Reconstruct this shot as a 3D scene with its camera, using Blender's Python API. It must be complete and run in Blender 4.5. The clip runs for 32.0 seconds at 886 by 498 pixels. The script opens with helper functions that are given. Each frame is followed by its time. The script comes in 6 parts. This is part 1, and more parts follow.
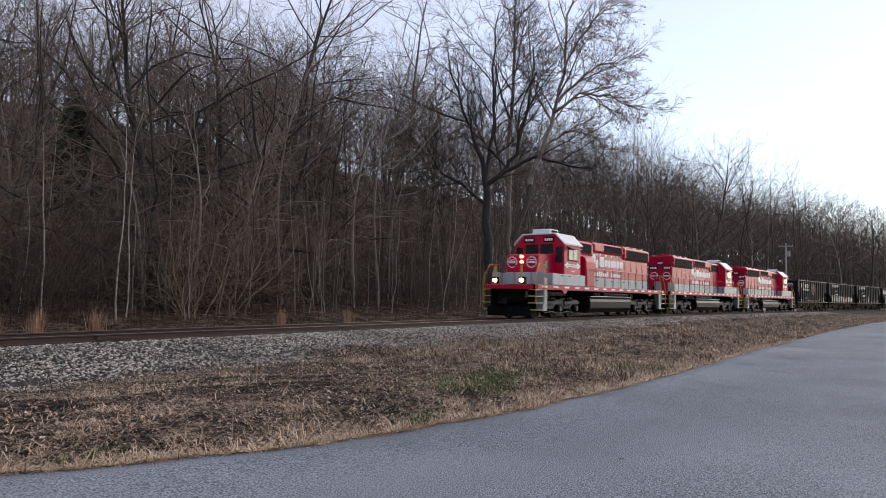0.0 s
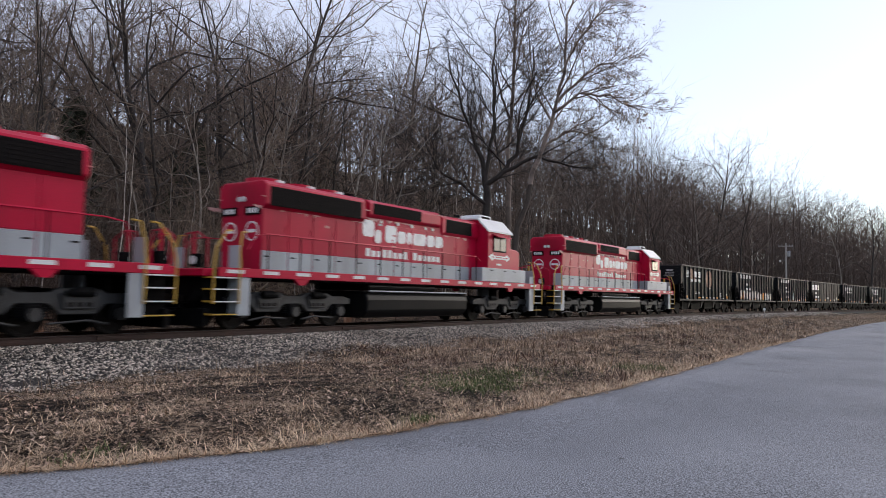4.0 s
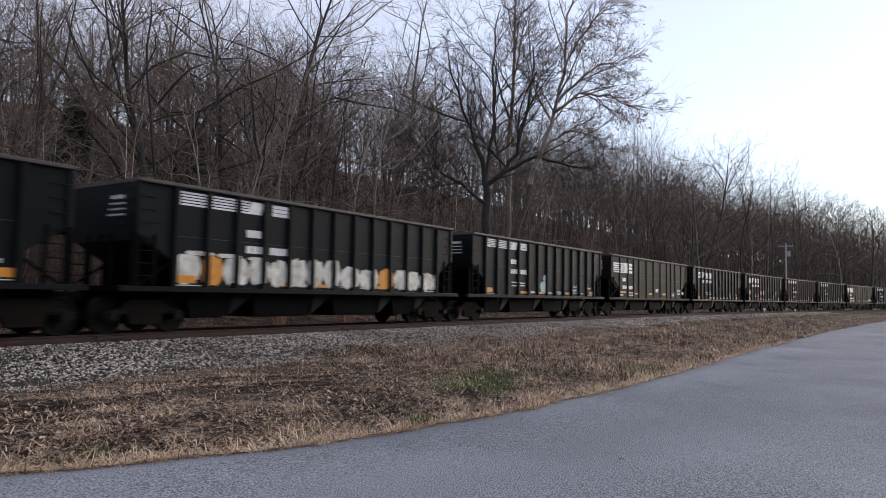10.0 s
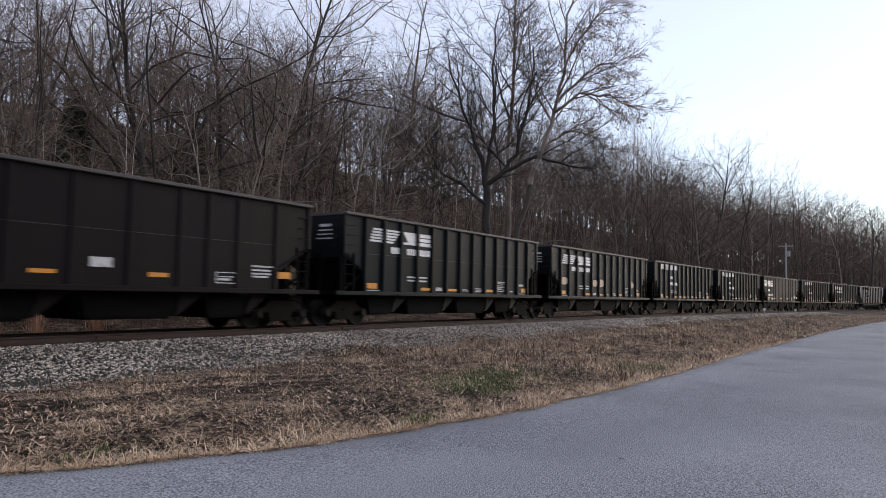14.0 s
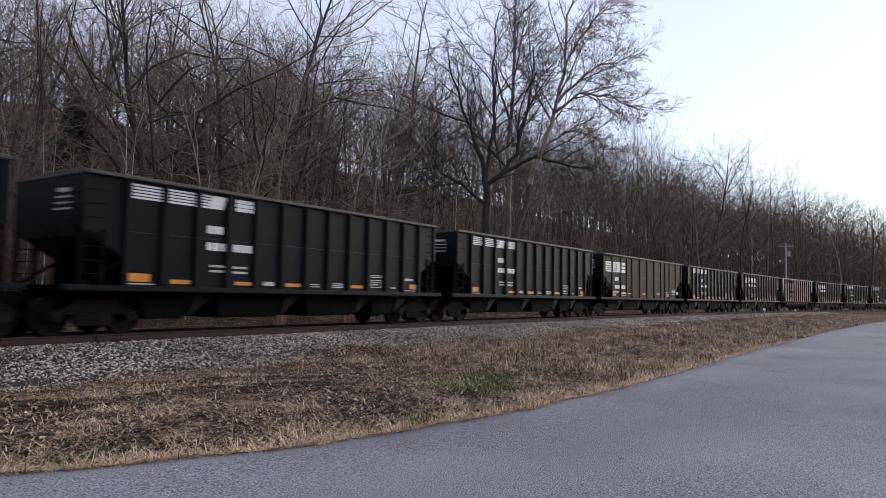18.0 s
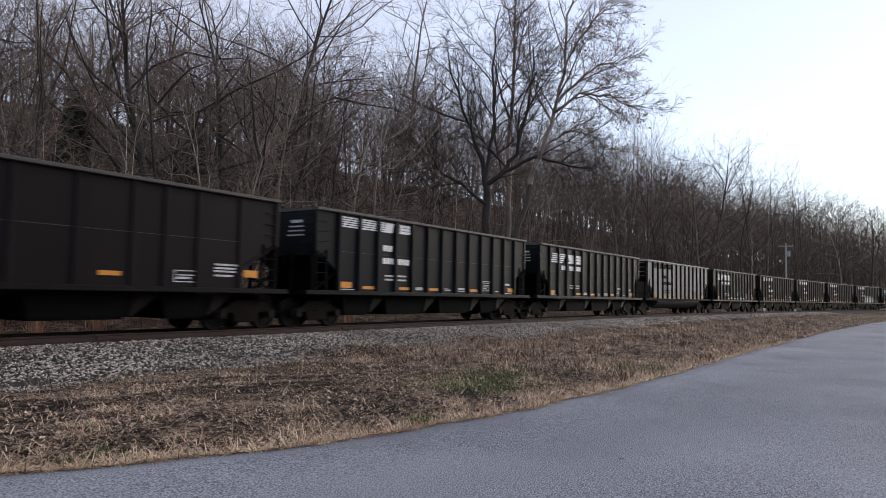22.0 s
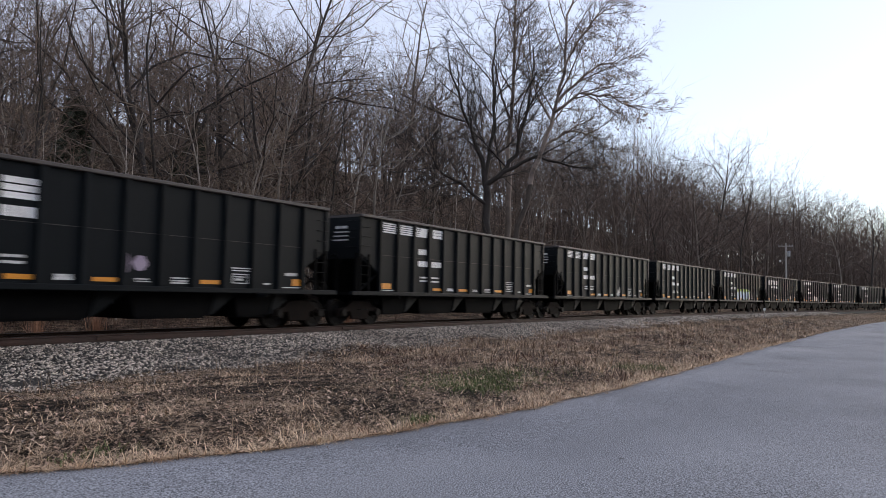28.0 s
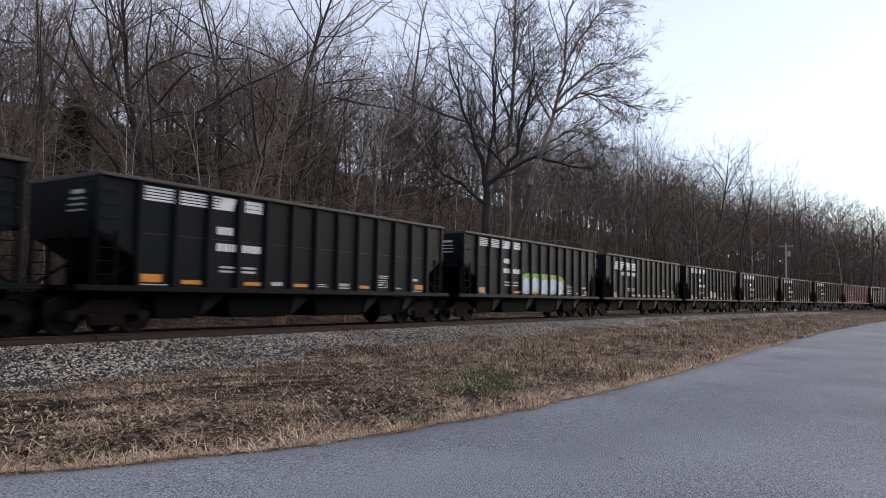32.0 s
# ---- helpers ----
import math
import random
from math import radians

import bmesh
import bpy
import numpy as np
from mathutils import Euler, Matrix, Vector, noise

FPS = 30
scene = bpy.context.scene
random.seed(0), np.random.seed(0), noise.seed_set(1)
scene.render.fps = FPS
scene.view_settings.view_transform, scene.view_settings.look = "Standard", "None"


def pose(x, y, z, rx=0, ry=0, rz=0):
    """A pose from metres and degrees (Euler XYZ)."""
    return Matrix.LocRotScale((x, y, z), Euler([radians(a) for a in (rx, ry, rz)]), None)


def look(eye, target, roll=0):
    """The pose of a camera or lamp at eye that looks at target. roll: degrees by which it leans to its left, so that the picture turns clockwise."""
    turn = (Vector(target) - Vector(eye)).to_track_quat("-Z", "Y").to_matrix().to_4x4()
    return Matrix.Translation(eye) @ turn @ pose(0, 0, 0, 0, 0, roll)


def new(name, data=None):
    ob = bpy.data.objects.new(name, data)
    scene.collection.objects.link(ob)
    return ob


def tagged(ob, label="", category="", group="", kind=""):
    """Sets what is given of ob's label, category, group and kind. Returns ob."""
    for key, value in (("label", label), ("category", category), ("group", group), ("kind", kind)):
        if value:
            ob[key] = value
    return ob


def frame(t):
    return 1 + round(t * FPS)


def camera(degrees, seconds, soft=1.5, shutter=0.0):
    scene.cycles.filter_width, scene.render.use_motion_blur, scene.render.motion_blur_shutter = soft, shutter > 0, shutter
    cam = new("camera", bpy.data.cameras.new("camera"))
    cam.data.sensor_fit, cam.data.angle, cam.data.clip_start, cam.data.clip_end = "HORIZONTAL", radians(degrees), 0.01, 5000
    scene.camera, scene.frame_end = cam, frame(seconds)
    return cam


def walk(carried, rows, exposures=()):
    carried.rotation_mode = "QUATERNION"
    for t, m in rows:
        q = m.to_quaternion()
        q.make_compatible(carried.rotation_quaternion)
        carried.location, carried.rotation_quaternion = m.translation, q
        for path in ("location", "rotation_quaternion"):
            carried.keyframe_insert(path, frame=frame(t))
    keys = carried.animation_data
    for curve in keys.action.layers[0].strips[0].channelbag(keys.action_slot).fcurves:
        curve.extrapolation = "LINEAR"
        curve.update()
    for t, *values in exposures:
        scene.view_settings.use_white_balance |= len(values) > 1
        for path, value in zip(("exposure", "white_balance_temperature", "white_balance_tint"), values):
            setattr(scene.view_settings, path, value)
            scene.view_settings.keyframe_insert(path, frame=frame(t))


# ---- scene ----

from math import sin, cos, pi

SECONDS = 32.0
EYE = (0.0, 0.0, 1.074)
AIM = (0.83793, 0.54165, 0.06709)
cam = camera(64.68, SECONDS, soft=0.5, shutter=0.5)
VIEW = look(EYE, [e + 10 * a for e, a in zip(EYE, AIM)], 1.03)
EXPOSURE = 0.39
walk(cam, [(0, VIEW), (SECONDS, VIEW)], exposures=[(0, EXPOSURE), (SECONDS, EXPOSURE)])

# ---------------------------------------------------------------- light
SUN_AZIMUTH, SUN_HEIGHT = radians(111), radians(19)   # azimuth from +y towards +x
world = bpy.data.worlds.new("sky")
scene.world = world
world.use_nodes = True
wn = world.node_tree.nodes
sky = wn.new("ShaderNodeTexSky")
sky.sky_type = "NISHITA"
sky.sun_disc = False
sky.sun_elevation, sky.sun_rotation = SUN_HEIGHT, SUN_AZIMUTH
sky.altitude, sky.air_density, sky.dust_density, sky.ozone_density = 200, 1.0, 0.2, 1.5
wn["Background"].inputs["Strength"].default_value = 0.095
haze = wn.new("ShaderNodeMix")           # thin even cloud veil over the clear sky
haze.data_type, haze.blend_type = "RGBA", "ADD"
for sock in haze.inputs:
    if sock.identifier == "Factor_Float":
        sock.default_value = 1.0
    elif sock.identifier == "B_Color":
        sock.default_value = (4.45, 4.12, 4.5, 1)
    elif sock.identifier == "A_Color":
        world.node_tree.links.new(sky.outputs["Color"], sock)
world.node_tree.links.new(next(o for o in haze.outputs if o.identifier == "Result_Color"), wn["Background"].inputs["Color"])
sun = new("sun", bpy.data.lights.new("sun", "SUN"))
sun.data.energy, sun.data.angle, sun.data.color = 1.3, radians(45), (1.0, 0.86, 0.72)
sun.matrix_world = look((0, 0, 0), (-sin(SUN_AZIMUTH) * cos(SUN_HEIGHT), -cos(SUN_AZIMUTH) * cos(SUN_HEIGHT), -sin(SUN_HEIGHT)))

# ---------------------------------------------------------------- the line of the track
GRID = np.arange(-1800.0, 2400.1, 0.5)


def _heading():
    s = np.clip(GRID, -60, 170) / 100
    th = -0.0942 * s - 0.0434 * s * s
    slope = (-0.0942 - 2 * 0.0434 * 1.7) / 100
    over = np.clip(GRID - 170, 0, 80)
    return th + slope * over


HEAD = _heading()
_mid = (HEAD[1:] + HEAD[:-1]) / 2
LINE_X = np.concatenate([[0], np.cumsum(np.cos(_mid))]) * 0.5
LINE_Y = np.concatenate([[0], np.cumsum(np.sin(_mid))]) * 0.5
_zero = int(np.argmin(abs(GRID)))
LINE_X, LINE_Y = LINE_X - LINE_X[_zero], LINE_Y - LINE_Y[_zero] + 17.0


def on_line(s, lat=0.0):
    """World x, y and heading at the run s along the track, lat metres to its far side."""
    t = np.interp(s, GRID, HEAD)
    return np.interp(s, GRID, LINE_X) - lat * np.sin(t), np.interp(s, GRID, LINE_Y) + lat * np.cos(t), t


def smooth(a, b, x):
    x = np.clip((np.asarray(x, float) - a) / (b - a), 0, 1)
    return x * x * (3 - 2 * x)


_rng = np.random.RandomState(7)
_WAVES = [(_rng.uniform(-1, 1, 2) * k, _rng.uniform(0, 6.28), 1.0 / (1 + k)) for k in (0.12, 0.2, 0.35, 0.6, 0.9, 1.5, 2.2, 3.1) for _ in range(3)]


def ripple(s, lat):
    s, lat = np.asarray(s, float), np.asarray(lat, float)
    return sum(a * np.sin(k[0] * s + k[1] * lat + p) for k, p, a in _WAVES) / 5


def road_edge(s):
    s = np.asarray(s, float)
    return -12.82 + 2.3 * np.exp(-(np.clip(s, -3, 400) - 3.0) / 3.2) + 0.03 * np.sin(s * 1.9) + 0.025 * np.sin(s * 4.3 + 1) + 0.04 * np.sin(s * 0.31)


# below lat -34 an unseen hill is added to darken the train's reflections
LAT_KEYS = [-300, -120, -60, -34, -13.3, -12.5, -9.5, -7, -4.4, -1.95, -1.35, 1.35, 1.95, 4.2, 6, 10, 14, 20, 35, 60, 90, 130, 300, 1500]
Z_KEYS = [48, 22, 9, -0.6, -0.52, -0.49, -0.42, -0.5, -0.62, -0.24, -0.2, -0.2, -0.24, -0.75, -0.6, -0.15, 0.2, 0.9, 4.6, 12, 20, 25, 27, 14]


def ground_z(s, lat):
    s, lat = np.asarray(s, float), np.asarray(lat, float)
    z = np.interp(lat, LAT_KEYS, Z_KEYS)
    far = smooth(90, 240, s)
    z = np.where(lat > 14, 0.2 + (z - 0.2) * (1 - 0.25 * far), z)
    z = np.where(lat > 14, z * (1 + 0.4 * smooth(25, 60, lat) * (1 - smooth(170, 290, s))), z)
    rough = smooth(-12.6, -11.5, lat) * (1 - smooth(-4.8, -3.9, lat)) * 0.09 + smooth(4.5, 7, lat) * 0.12 + smooth(14, 40, lat) * 0.5
    hump = 0.28 * smooth(16, 26, s) * (1 - smooth(60, 75, s)) * np.exp(-((lat + 8.6) / 2.2) ** 2)
    edge = lat - road_edge(s)
    onroad = (edge < -0.25) & (lat > -45)
    tussock = smooth(-12.6, -11.8, lat) * (1 - smooth(-5.2, -4.4, lat)) * 0.05
    z = z + ripple(s, lat) * rough + ripple(s * 3.1 + 11, lat * 3.3 + 4) * tussock + hump
    z = np.where((edge > -1) & (lat < -6), -0.515 + (z + 0.515) * smooth(0.0, 1.6, edge), z)
    return np.where(onroad, np.minimum(z, -0.6), z)


# ---------------------------------------------------------------- materials
def material(name, base, rough=0.6,  metal=0.0, other=None, scale=6.0, fine=60.0, amount=0.5, bump=0.15, vary=0.0, dirt=None, dirt_scale=1.2, dirt_amount=0.5, island=False, streak=False, gloss=0.5, speck=(0.8, 1.15)):
    """A painted, mineral or woody surface: two scales of colour change, wear or dirt of its own shape, and fine relief."""
    m = bpy.data.materials.new(name)
    m.use_nodes = True
    n, l = m.node_tree.nodes, m.node_tree.links
    b = n["Principled BSDF"]
    b.inputs["Roughness"].default_value, b.inputs["Metallic"].default_value = rough, metal
    b.inputs["Specular IOR Level"].default_value = gloss
    co = n.new("ShaderNodeTexCoord")
    mp = n.new("ShaderNodeMapping")
    if streak:
        mp.inputs["Scale"].default_value = (1, 1, 0.12)
    l.new(co.outputs["Object"], mp.inputs["Vector"])

    def cloud(sc, detail, vec):
        t = n.new("ShaderNodeTexNoise")
        t.inputs["Scale"].default_value, t.inputs["Detail"].default_value = sc, detail
        l.new(vec, t.inputs["Vector"])
        return t.outputs["Fac"]

    def ramp(fac, lo, hi):
        r = n.new("ShaderNodeMapRange")
        r.inputs["From Min"].default_value, r.inputs["From Max"].default_value = lo, hi
        l.new(fac, r.inputs["Value"])
        return r.outputs["Result"]

    def mix(fac, a, c, mode="MIX"):
        x = n.new("ShaderNodeMix")
        x.data_type, x.blend_type = "RGBA", mode
        for sock, v in (("Factor_Float", fac), ("A_Color", a), ("B_Color", c)):
            s = next(i for i in x.inputs if i.identifier == sock)
            if isinstance(v, bpy.types.NodeSocket):
                l.new(v, s)
            elif isinstance(v, (int, float)):
                s.default_value = v
            else:
                s.default_value = (*v, 1)
        return next(o for o in x.outputs if o.identifier == "Result_Color")

    if other is None:
        other = [c * 0.6 for c in base]
    coarse = cloud(scale, 5, co.outputs["Object"])
    grain = cloud(fine, 3, co.outputs["Object"])
    f = n.new("ShaderNodeMath")
    f.operation = "MULTIPLY"
    l.new(ramp(coarse, 0.35, 0.68), f.inputs[0])
    f.inputs[1].default_value = amount
    col = mix(f.outputs[0], base, other)
    g = ramp(grain, 0.3, 0.7)
    shade = n.new("ShaderNodeMapRange")
    shade.inputs["To Min"].default_value, shade.inputs["To Max"].default_value = speck
    l.new(g, shade.inputs["Value"])
    col = mix(1.0, col, shade.outputs["Result"], "MULTIPLY")
    if dirt is not None:
        d = cloud(dirt_scale, 6, mp.outputs["Vector"])
        k = n.new("ShaderNodeMath")
        k.operation = "MULTIPLY"
        l.new(ramp(d, 0.48, 0.72), k.inputs[0])
        k.inputs[1].default_value = dirt_amount
        col = mix(k.outputs[0], col, dirt)
    if vary:
        if island:
            rnd = n.new("ShaderNodeNewGeometry").outputs["Random Per Island"]
        else:
            rnd = n.new("ShaderNodeObjectInfo").outputs["Random"]
        r = n.new("ShaderNodeMapRange")
        r.inputs["To Min"].default_value, r.inputs["To Max"].default_value = 1 - vary, 1 + vary
        l.new(rnd, r.inputs["Value"])
        col = mix(1.0, col, r.outputs["Result"], "MULTIPLY")
    l.new(col, b.inputs["Base Color"])
    if bump:
        bp = n.new("ShaderNodeBump")
        bp.inputs["Strength"].default_value, bp.inputs["Distance"].default_value = bump, 0.02
        l.new(grain, bp.inputs["Height"])
        l.new(bp.outputs["Normal"], b.inputs["Normal"])
    return m


def glow(name, colour, strength):
    m = bpy.data.materials.new(name)
    m.use_nodes = True
    b = m.node_tree.nodes["Principled BSDF"]
    b.inputs["Base Color"].default_value = (*colour, 1)
    b.inputs["Emission Color"].default_value = (*colour, 1)
    b.inputs["Emission Strength"].default_value = strength
    return m


RED = material("red_paint", (0.5, 0.0035, 0.04), 0.38, other=(0.39, 0.003, 0.03), scale=0.7, amount=0.6, bump=0.03, dirt=(0.17, 0.012, 0.02), dirt_amount=0.4, streak=True, gloss=0.22)
PEELED = material("peeled_primer", (0.62, 0.4, 0.36), 0.7, other=(0.5, 0.1, 0.1), scale=5, bump=0.04, amount=0.7)
GREY_PAINT = material("grey_paint", (0.41, 0.45, 0.48), 0.45, other=(0.28, 0.3, 0.32), scale=1.0, bump=0.03, dirt=(0.16, 0.15, 0.14), dirt_amount=0.4, streak=True)
WHITE_PAINT = material("white_paint", (0.75, 0.76, 0.77), 0.5, other=(0.6, 0.61, 0.6), scale=1.2, bump=0.03, dirt=(0.35, 0.33, 0.3), dirt_amount=0.3, streak=True)
LETTER_WHITE = material("lettering_white", (0.87, 0.87, 0.86), 0.5, other=(0.68, 0.67, 0.65), scale=3, bump=0.02, dirt=(0.25, 0.25, 0.25), dirt_scale=4, dirt_amount=0.3)
STENCIL = material("stencil_white", (0.66, 0.66, 0.65), 0.6, other=(0.36, 0.36, 0.36), scale=9, bump=0.02, dirt=(0.06, 0.06, 0.06), dirt_scale=9, dirt_amount=0.6)
YELLOW = material("yellow_paint", (0.55, 0.33, 0.04), 0.5, other=(0.4, 0.25, 0.05), scale=4, bump=0.03)
ORANGE = material("reflective_orange", (0.75, 0.3, 0.02), 0.45, other=(0.5, 0.2, 0.02), scale=6, bump=0.02)
BLACK_STEEL = material("black_steel", (0.0042, 0.0045, 0.005), 0.65, other=(0.007, 0.007, 0.0072), scale=2.5, bump=0.1, dirt=(0.0105, 0.0095, 0.009), dirt_amount=0.4, dirt_scale=3, gloss=0.04)
GRILLE = material("black_grille", (0.006, 0.005, 0.0055), 0.75, other=(0.01, 0.007, 0.007), scale=4, fine=160, bump=0.3, gloss=0.08)
TANK = material("tank_paint", (0.006, 0.0065, 0.007), 0.42, other=(0.011, 0.011, 0.011), scale=2, bump=0.05, dirt=(0.018, 0.0165, 0.015), dirt_amount=0.35, gloss=0.1)
TRUCK_GREY = material("truck_frame_grey", (0.023, 0.0245, 0.026), 0.6, other=(0.011, 0.0105, 0.01), scale=5, bump=0.15, dirt=(0.006, 0.0055, 0.005), dirt_amount=0.8, dirt_scale=3.5)
# rust brown taken near black: the deep shade under the cars is in it
SHADED_RUST_STEEL = material("shaded_rusty_steel", (0.011, 0.0088, 0.0078), 0.75, other=(0.021, 0.0135, 0.0105), scale=5, bump=0.15, gloss=0.06)
WHEEL_STEEL = material("wheel_steel", (0.013, 0.0115, 0.0105), 0.6, 0.3, other=(0.008, 0.0065, 0.006), scale=6, bump=0.08, gloss=0.1)
RAIL_STEEL = material("rail_steel", (0.062, 0.031, 0.022), 0.75, 0.1, other=(0.036, 0.021, 0.016), scale=3, bump=0.15, dirt=(0.03, 0.024, 0.02))
RAIL_TOP = material("rail_running_top", (0.14, 0.12, 0.11), 0.35, 0.8, other=(0.09, 0.07, 0.06), scale=3, bump=0.03)
TIE_WOOD = material("tie_wood", (0.06, 0.05, 0.042), 0.9, other=(0.1, 0.085, 0.07), scale=4, bump=0.4, vary=0.3)
HOPPER_BLACK = material("hopper_black", (0.0046, 0.0062, 0.0076), 0.5, other=(0.0075, 0.0092, 0.0108), scale=0.9, bump=0.06, dirt=(0.0105, 0.0122, 0.0132), dirt_amount=0.45, streak=True, vary=0.3, gloss=0.1)
HOPPER_BROWN = material("hopper_brown_black", (0.0088, 0.0066, 0.007), 0.55, other=(0.0118, 0.0082, 0.0082), scale=0.9, bump=0.06, dirt=(0.0155, 0.0108, 0.0102), dirt_amount=0.5, streak=True, vary=0.2, gloss=0.1)
HOPPER_BLUE = material("hopper_blue_black", (0.0046, 0.0068, 0.0084), 0.48, other=(0.0075, 0.0098, 0.0116), scale=0.9, bump=0.06, dirt=(0.0105, 0.0124, 0.0136), dirt_amount=0.45, streak=True, vary=0.2, gloss=0.1)
HOPPER_GREY = material("hopper_light_grey", (0.47, 0.45, 0.4), 0.6, other=(0.36, 0.335, 0.29), scale=1.0, bump=0.06, dirt=(0.12, 0.085, 0.06), dirt_amount=0.7, dirt_scale=1.8, streak=True, gloss=0.2)
HOPPER_RED = material("hopper_red_brown", (0.13, 0.03, 0.025), 0.6, other=(0.09, 0.025, 0.02), scale=1.0, bump=0.06, dirt=(0.05, 0.03, 0.025), dirt_amount=0.5, streak=True)
TOP_EDGE = material("worn_top_edge", (0.042, 0.036, 0.034), 0.6, other=(0.075, 0.06, 0.054), scale=3, bump=0.06, dirt=(0.045, 0.04, 0.036))
PIPE = material("pale_pipe", (0.22, 0.2, 0.18), 0.6, other=(0.12, 0.1, 0.085), scale=4, bump=0.03)
PAINT_TAN = material("graffiti_tan", (0.44, 0.26, 0.165), 0.6, other=(0.13, 0.055, 0.035), scale=2.6, bump=0.02, amount=0.85)
PAINT_CREAM = material("graffiti_cream", (0.62, 0.49, 0.38), 0.6, other=(0.5, 0.3, 0.18), scale=2.0, bump=0.02, amount=0.7)
PAINT_PALE = material("graffiti_pale", (0.8, 0.78, 0.71), 0.6, other=(0.3, 0.26, 0.17), scale=3.6, bump=0.02, amount=0.75)
PAINT_TEAL = material("graffiti_teal", (0.42, 0.6, 0.58), 0.6, other=(0.66, 0.72, 0.7), scale=4, bump=0.02)
PAINT_GREEN = material("graffiti_green", (0.36, 0.5, 0.08), 0.6, other=(0.2, 0.35, 0.1), scale=4, bump=0.02)
PAINT_ICE = material("graffiti_ice", (0.72, 0.82, 0.88), 0.6, other=(0.3, 0.42, 0.5), scale=3.5, bump=0.02)
PAINT_LILAC = material("graffiti_lilac", (0.3, 0.24, 0.33), 0.6, other=(0.4, 0.35, 0.42), scale=4, bump=0.02)
GLASS_DARK = material("cab_glass", (0.012, 0.014, 0.015), 0.2, scale=2, bump=0.0, amount=0.1, gloss=0.45)
HEADLIGHT = glow("headlight_glow", (1.0, 0.46, 0.22), 3.6)
DITCH_GLOW = glow("ditch_light_glow", (1.0, 0.52, 0.3), 3.6)
def litter(name, dark, mid, pale, green):
    """Matted dead grass, leaves and soil: clumps, tufts and single straws as layers of change."""
    m = bpy.data.materials.new(name)
    m.use_nodes = True
    n, l = m.node_tree.nodes, m.node_tree.links
    b = n["Principled BSDF"]
    b.inputs["Roughness"].default_value, b.inputs["Specular IOR Level"].default_value = 0.95, 0.15
    co = n.new("ShaderNodeTexCoord")
    total = None
    for scale, weight, stretch in ((0.55, 0.75, 1), (2.6, 0.9, 1), (11, 1.0, 1.6), (38, 1.0, 2.5), (115, 0.9, 2.0)):
        mp = n.new("ShaderNodeMapping")
        mp.inputs["Scale"].default_value = (1, stretch, 1)
        mp.inputs["Rotation"].default_value = (0, 0, scale)
        l.new(co.outputs["Object"], mp.inputs["Vector"])
        t = n.new("ShaderNodeTexNoise")
        t.inputs["Scale"].default_value, t.inputs["Detail"].default_value = scale, 3
        l.new(mp.outputs["Vector"], t.inputs["Vector"])
        k = n.new("ShaderNodeMath")
        k.operation = "MULTIPLY_ADD"
        l.new(t.outputs["Fac"], k.inputs[0])
        k.inputs[1].default_value = weight
        if total is None:
            k.inputs[2].default_value = -0.5 * 4.55 + 0.5
        else:
            l.new(total, k.inputs[2])
        total = k.outputs[0]
    r = n.new("ShaderNodeValToRGB")
    e = r.color_ramp.elements
    e[0].position, e[0].color = 0.3, (*dark, 1)
    e[1].position, e[1].color = 0.8, (*pale, 1)
    x = e.new(0.52)
    x.color = (*mid, 1)
    l.new(total, r.inputs["Fac"])
    g = n.new("ShaderNodeTexNoise")
    g.inputs["Scale"].default_value, g.inputs["Detail"].default_value = 0.42, 5
    l.new(co.outputs["Object"], g.inputs["Vector"])
    gr = n.new("ShaderNodeMapRange")
    gr.inputs["From Min"].default_value, gr.inputs["From Max"].default_value, gr.inputs["To Max"].default_value = 0.58, 0.74, 0.3
    l.new(g.outputs["Fac"], gr.inputs["Value"])
    mx = n.new("ShaderNodeMix")
    mx.data_type = "RGBA"
    for sock in mx.inputs:
        if sock.identifier == "Factor_Float":
            l.new(gr.outputs["Result"], sock)
        elif sock.identifier == "A_Color":
            l.new(r.outputs["Color"], sock)
        elif sock.identifier == "B_Color":
            sock.default_value = (*green, 1)
    l.new(next(o for o in mx.outputs if o.identifier == "Result_Color"), b.inputs["Base Color"])
    bp = n.new("ShaderNodeBump")
    bp.inputs["Strength"].default_value, bp.inputs["Distance"].default_value = 1.0, 0.1
    l.new(total, bp.inputs["Height"])
    l.new(bp.outputs["Normal"], b.inputs["Normal"])
    return m


SOIL = litter("ground_litter", (0.01, 0.008, 0.0065), (0.06, 0.042, 0.031), (0.46, 0.34, 0.24), (0.05, 0.05, 0.022))
# near black: the shade in the gaps between stones, put into the colour
SHADED_BALLAST_BED = material("ballast_bed", (0.01, 0.009, 0.0085), 0.9, other=(0.006, 0.0055, 0.005), scale=3, fine=30, bump=0.8, dirt=(0.02, 0.017, 0.015))
STONE = material("ballast_stone", (0.48, 0.425, 0.365), 0.85, other=(0.2, 0.165, 0.135), scale=0.5, fine=40, bump=0.2, vary=0.95, island=True, amount=0.7)
STRAW = material("pale_straw", (0.68, 0.52, 0.35), 0.8, other=(0.36, 0.23, 0.14), scale=2.6, fine=8, bump=0.0, vary=0.5, island=True, amount=0.9)
ASPHALT = material("asphalt", (0.217, 0.23, 0.254), 0.9, other=(0.142, 0.152, 0.171), scale=0.3, fine=60, bump=0.7, dirt=(0.287, 0.302, 0.324), dirt_scale=0.2, dirt_amount=0.65, amount=0.8, speck=(0.0, 1.95), gloss=0.25)
PATCH = material("asphalt_crack", (0.03, 0.029, 0.028), 0.9, scale=4, bump=0.3)
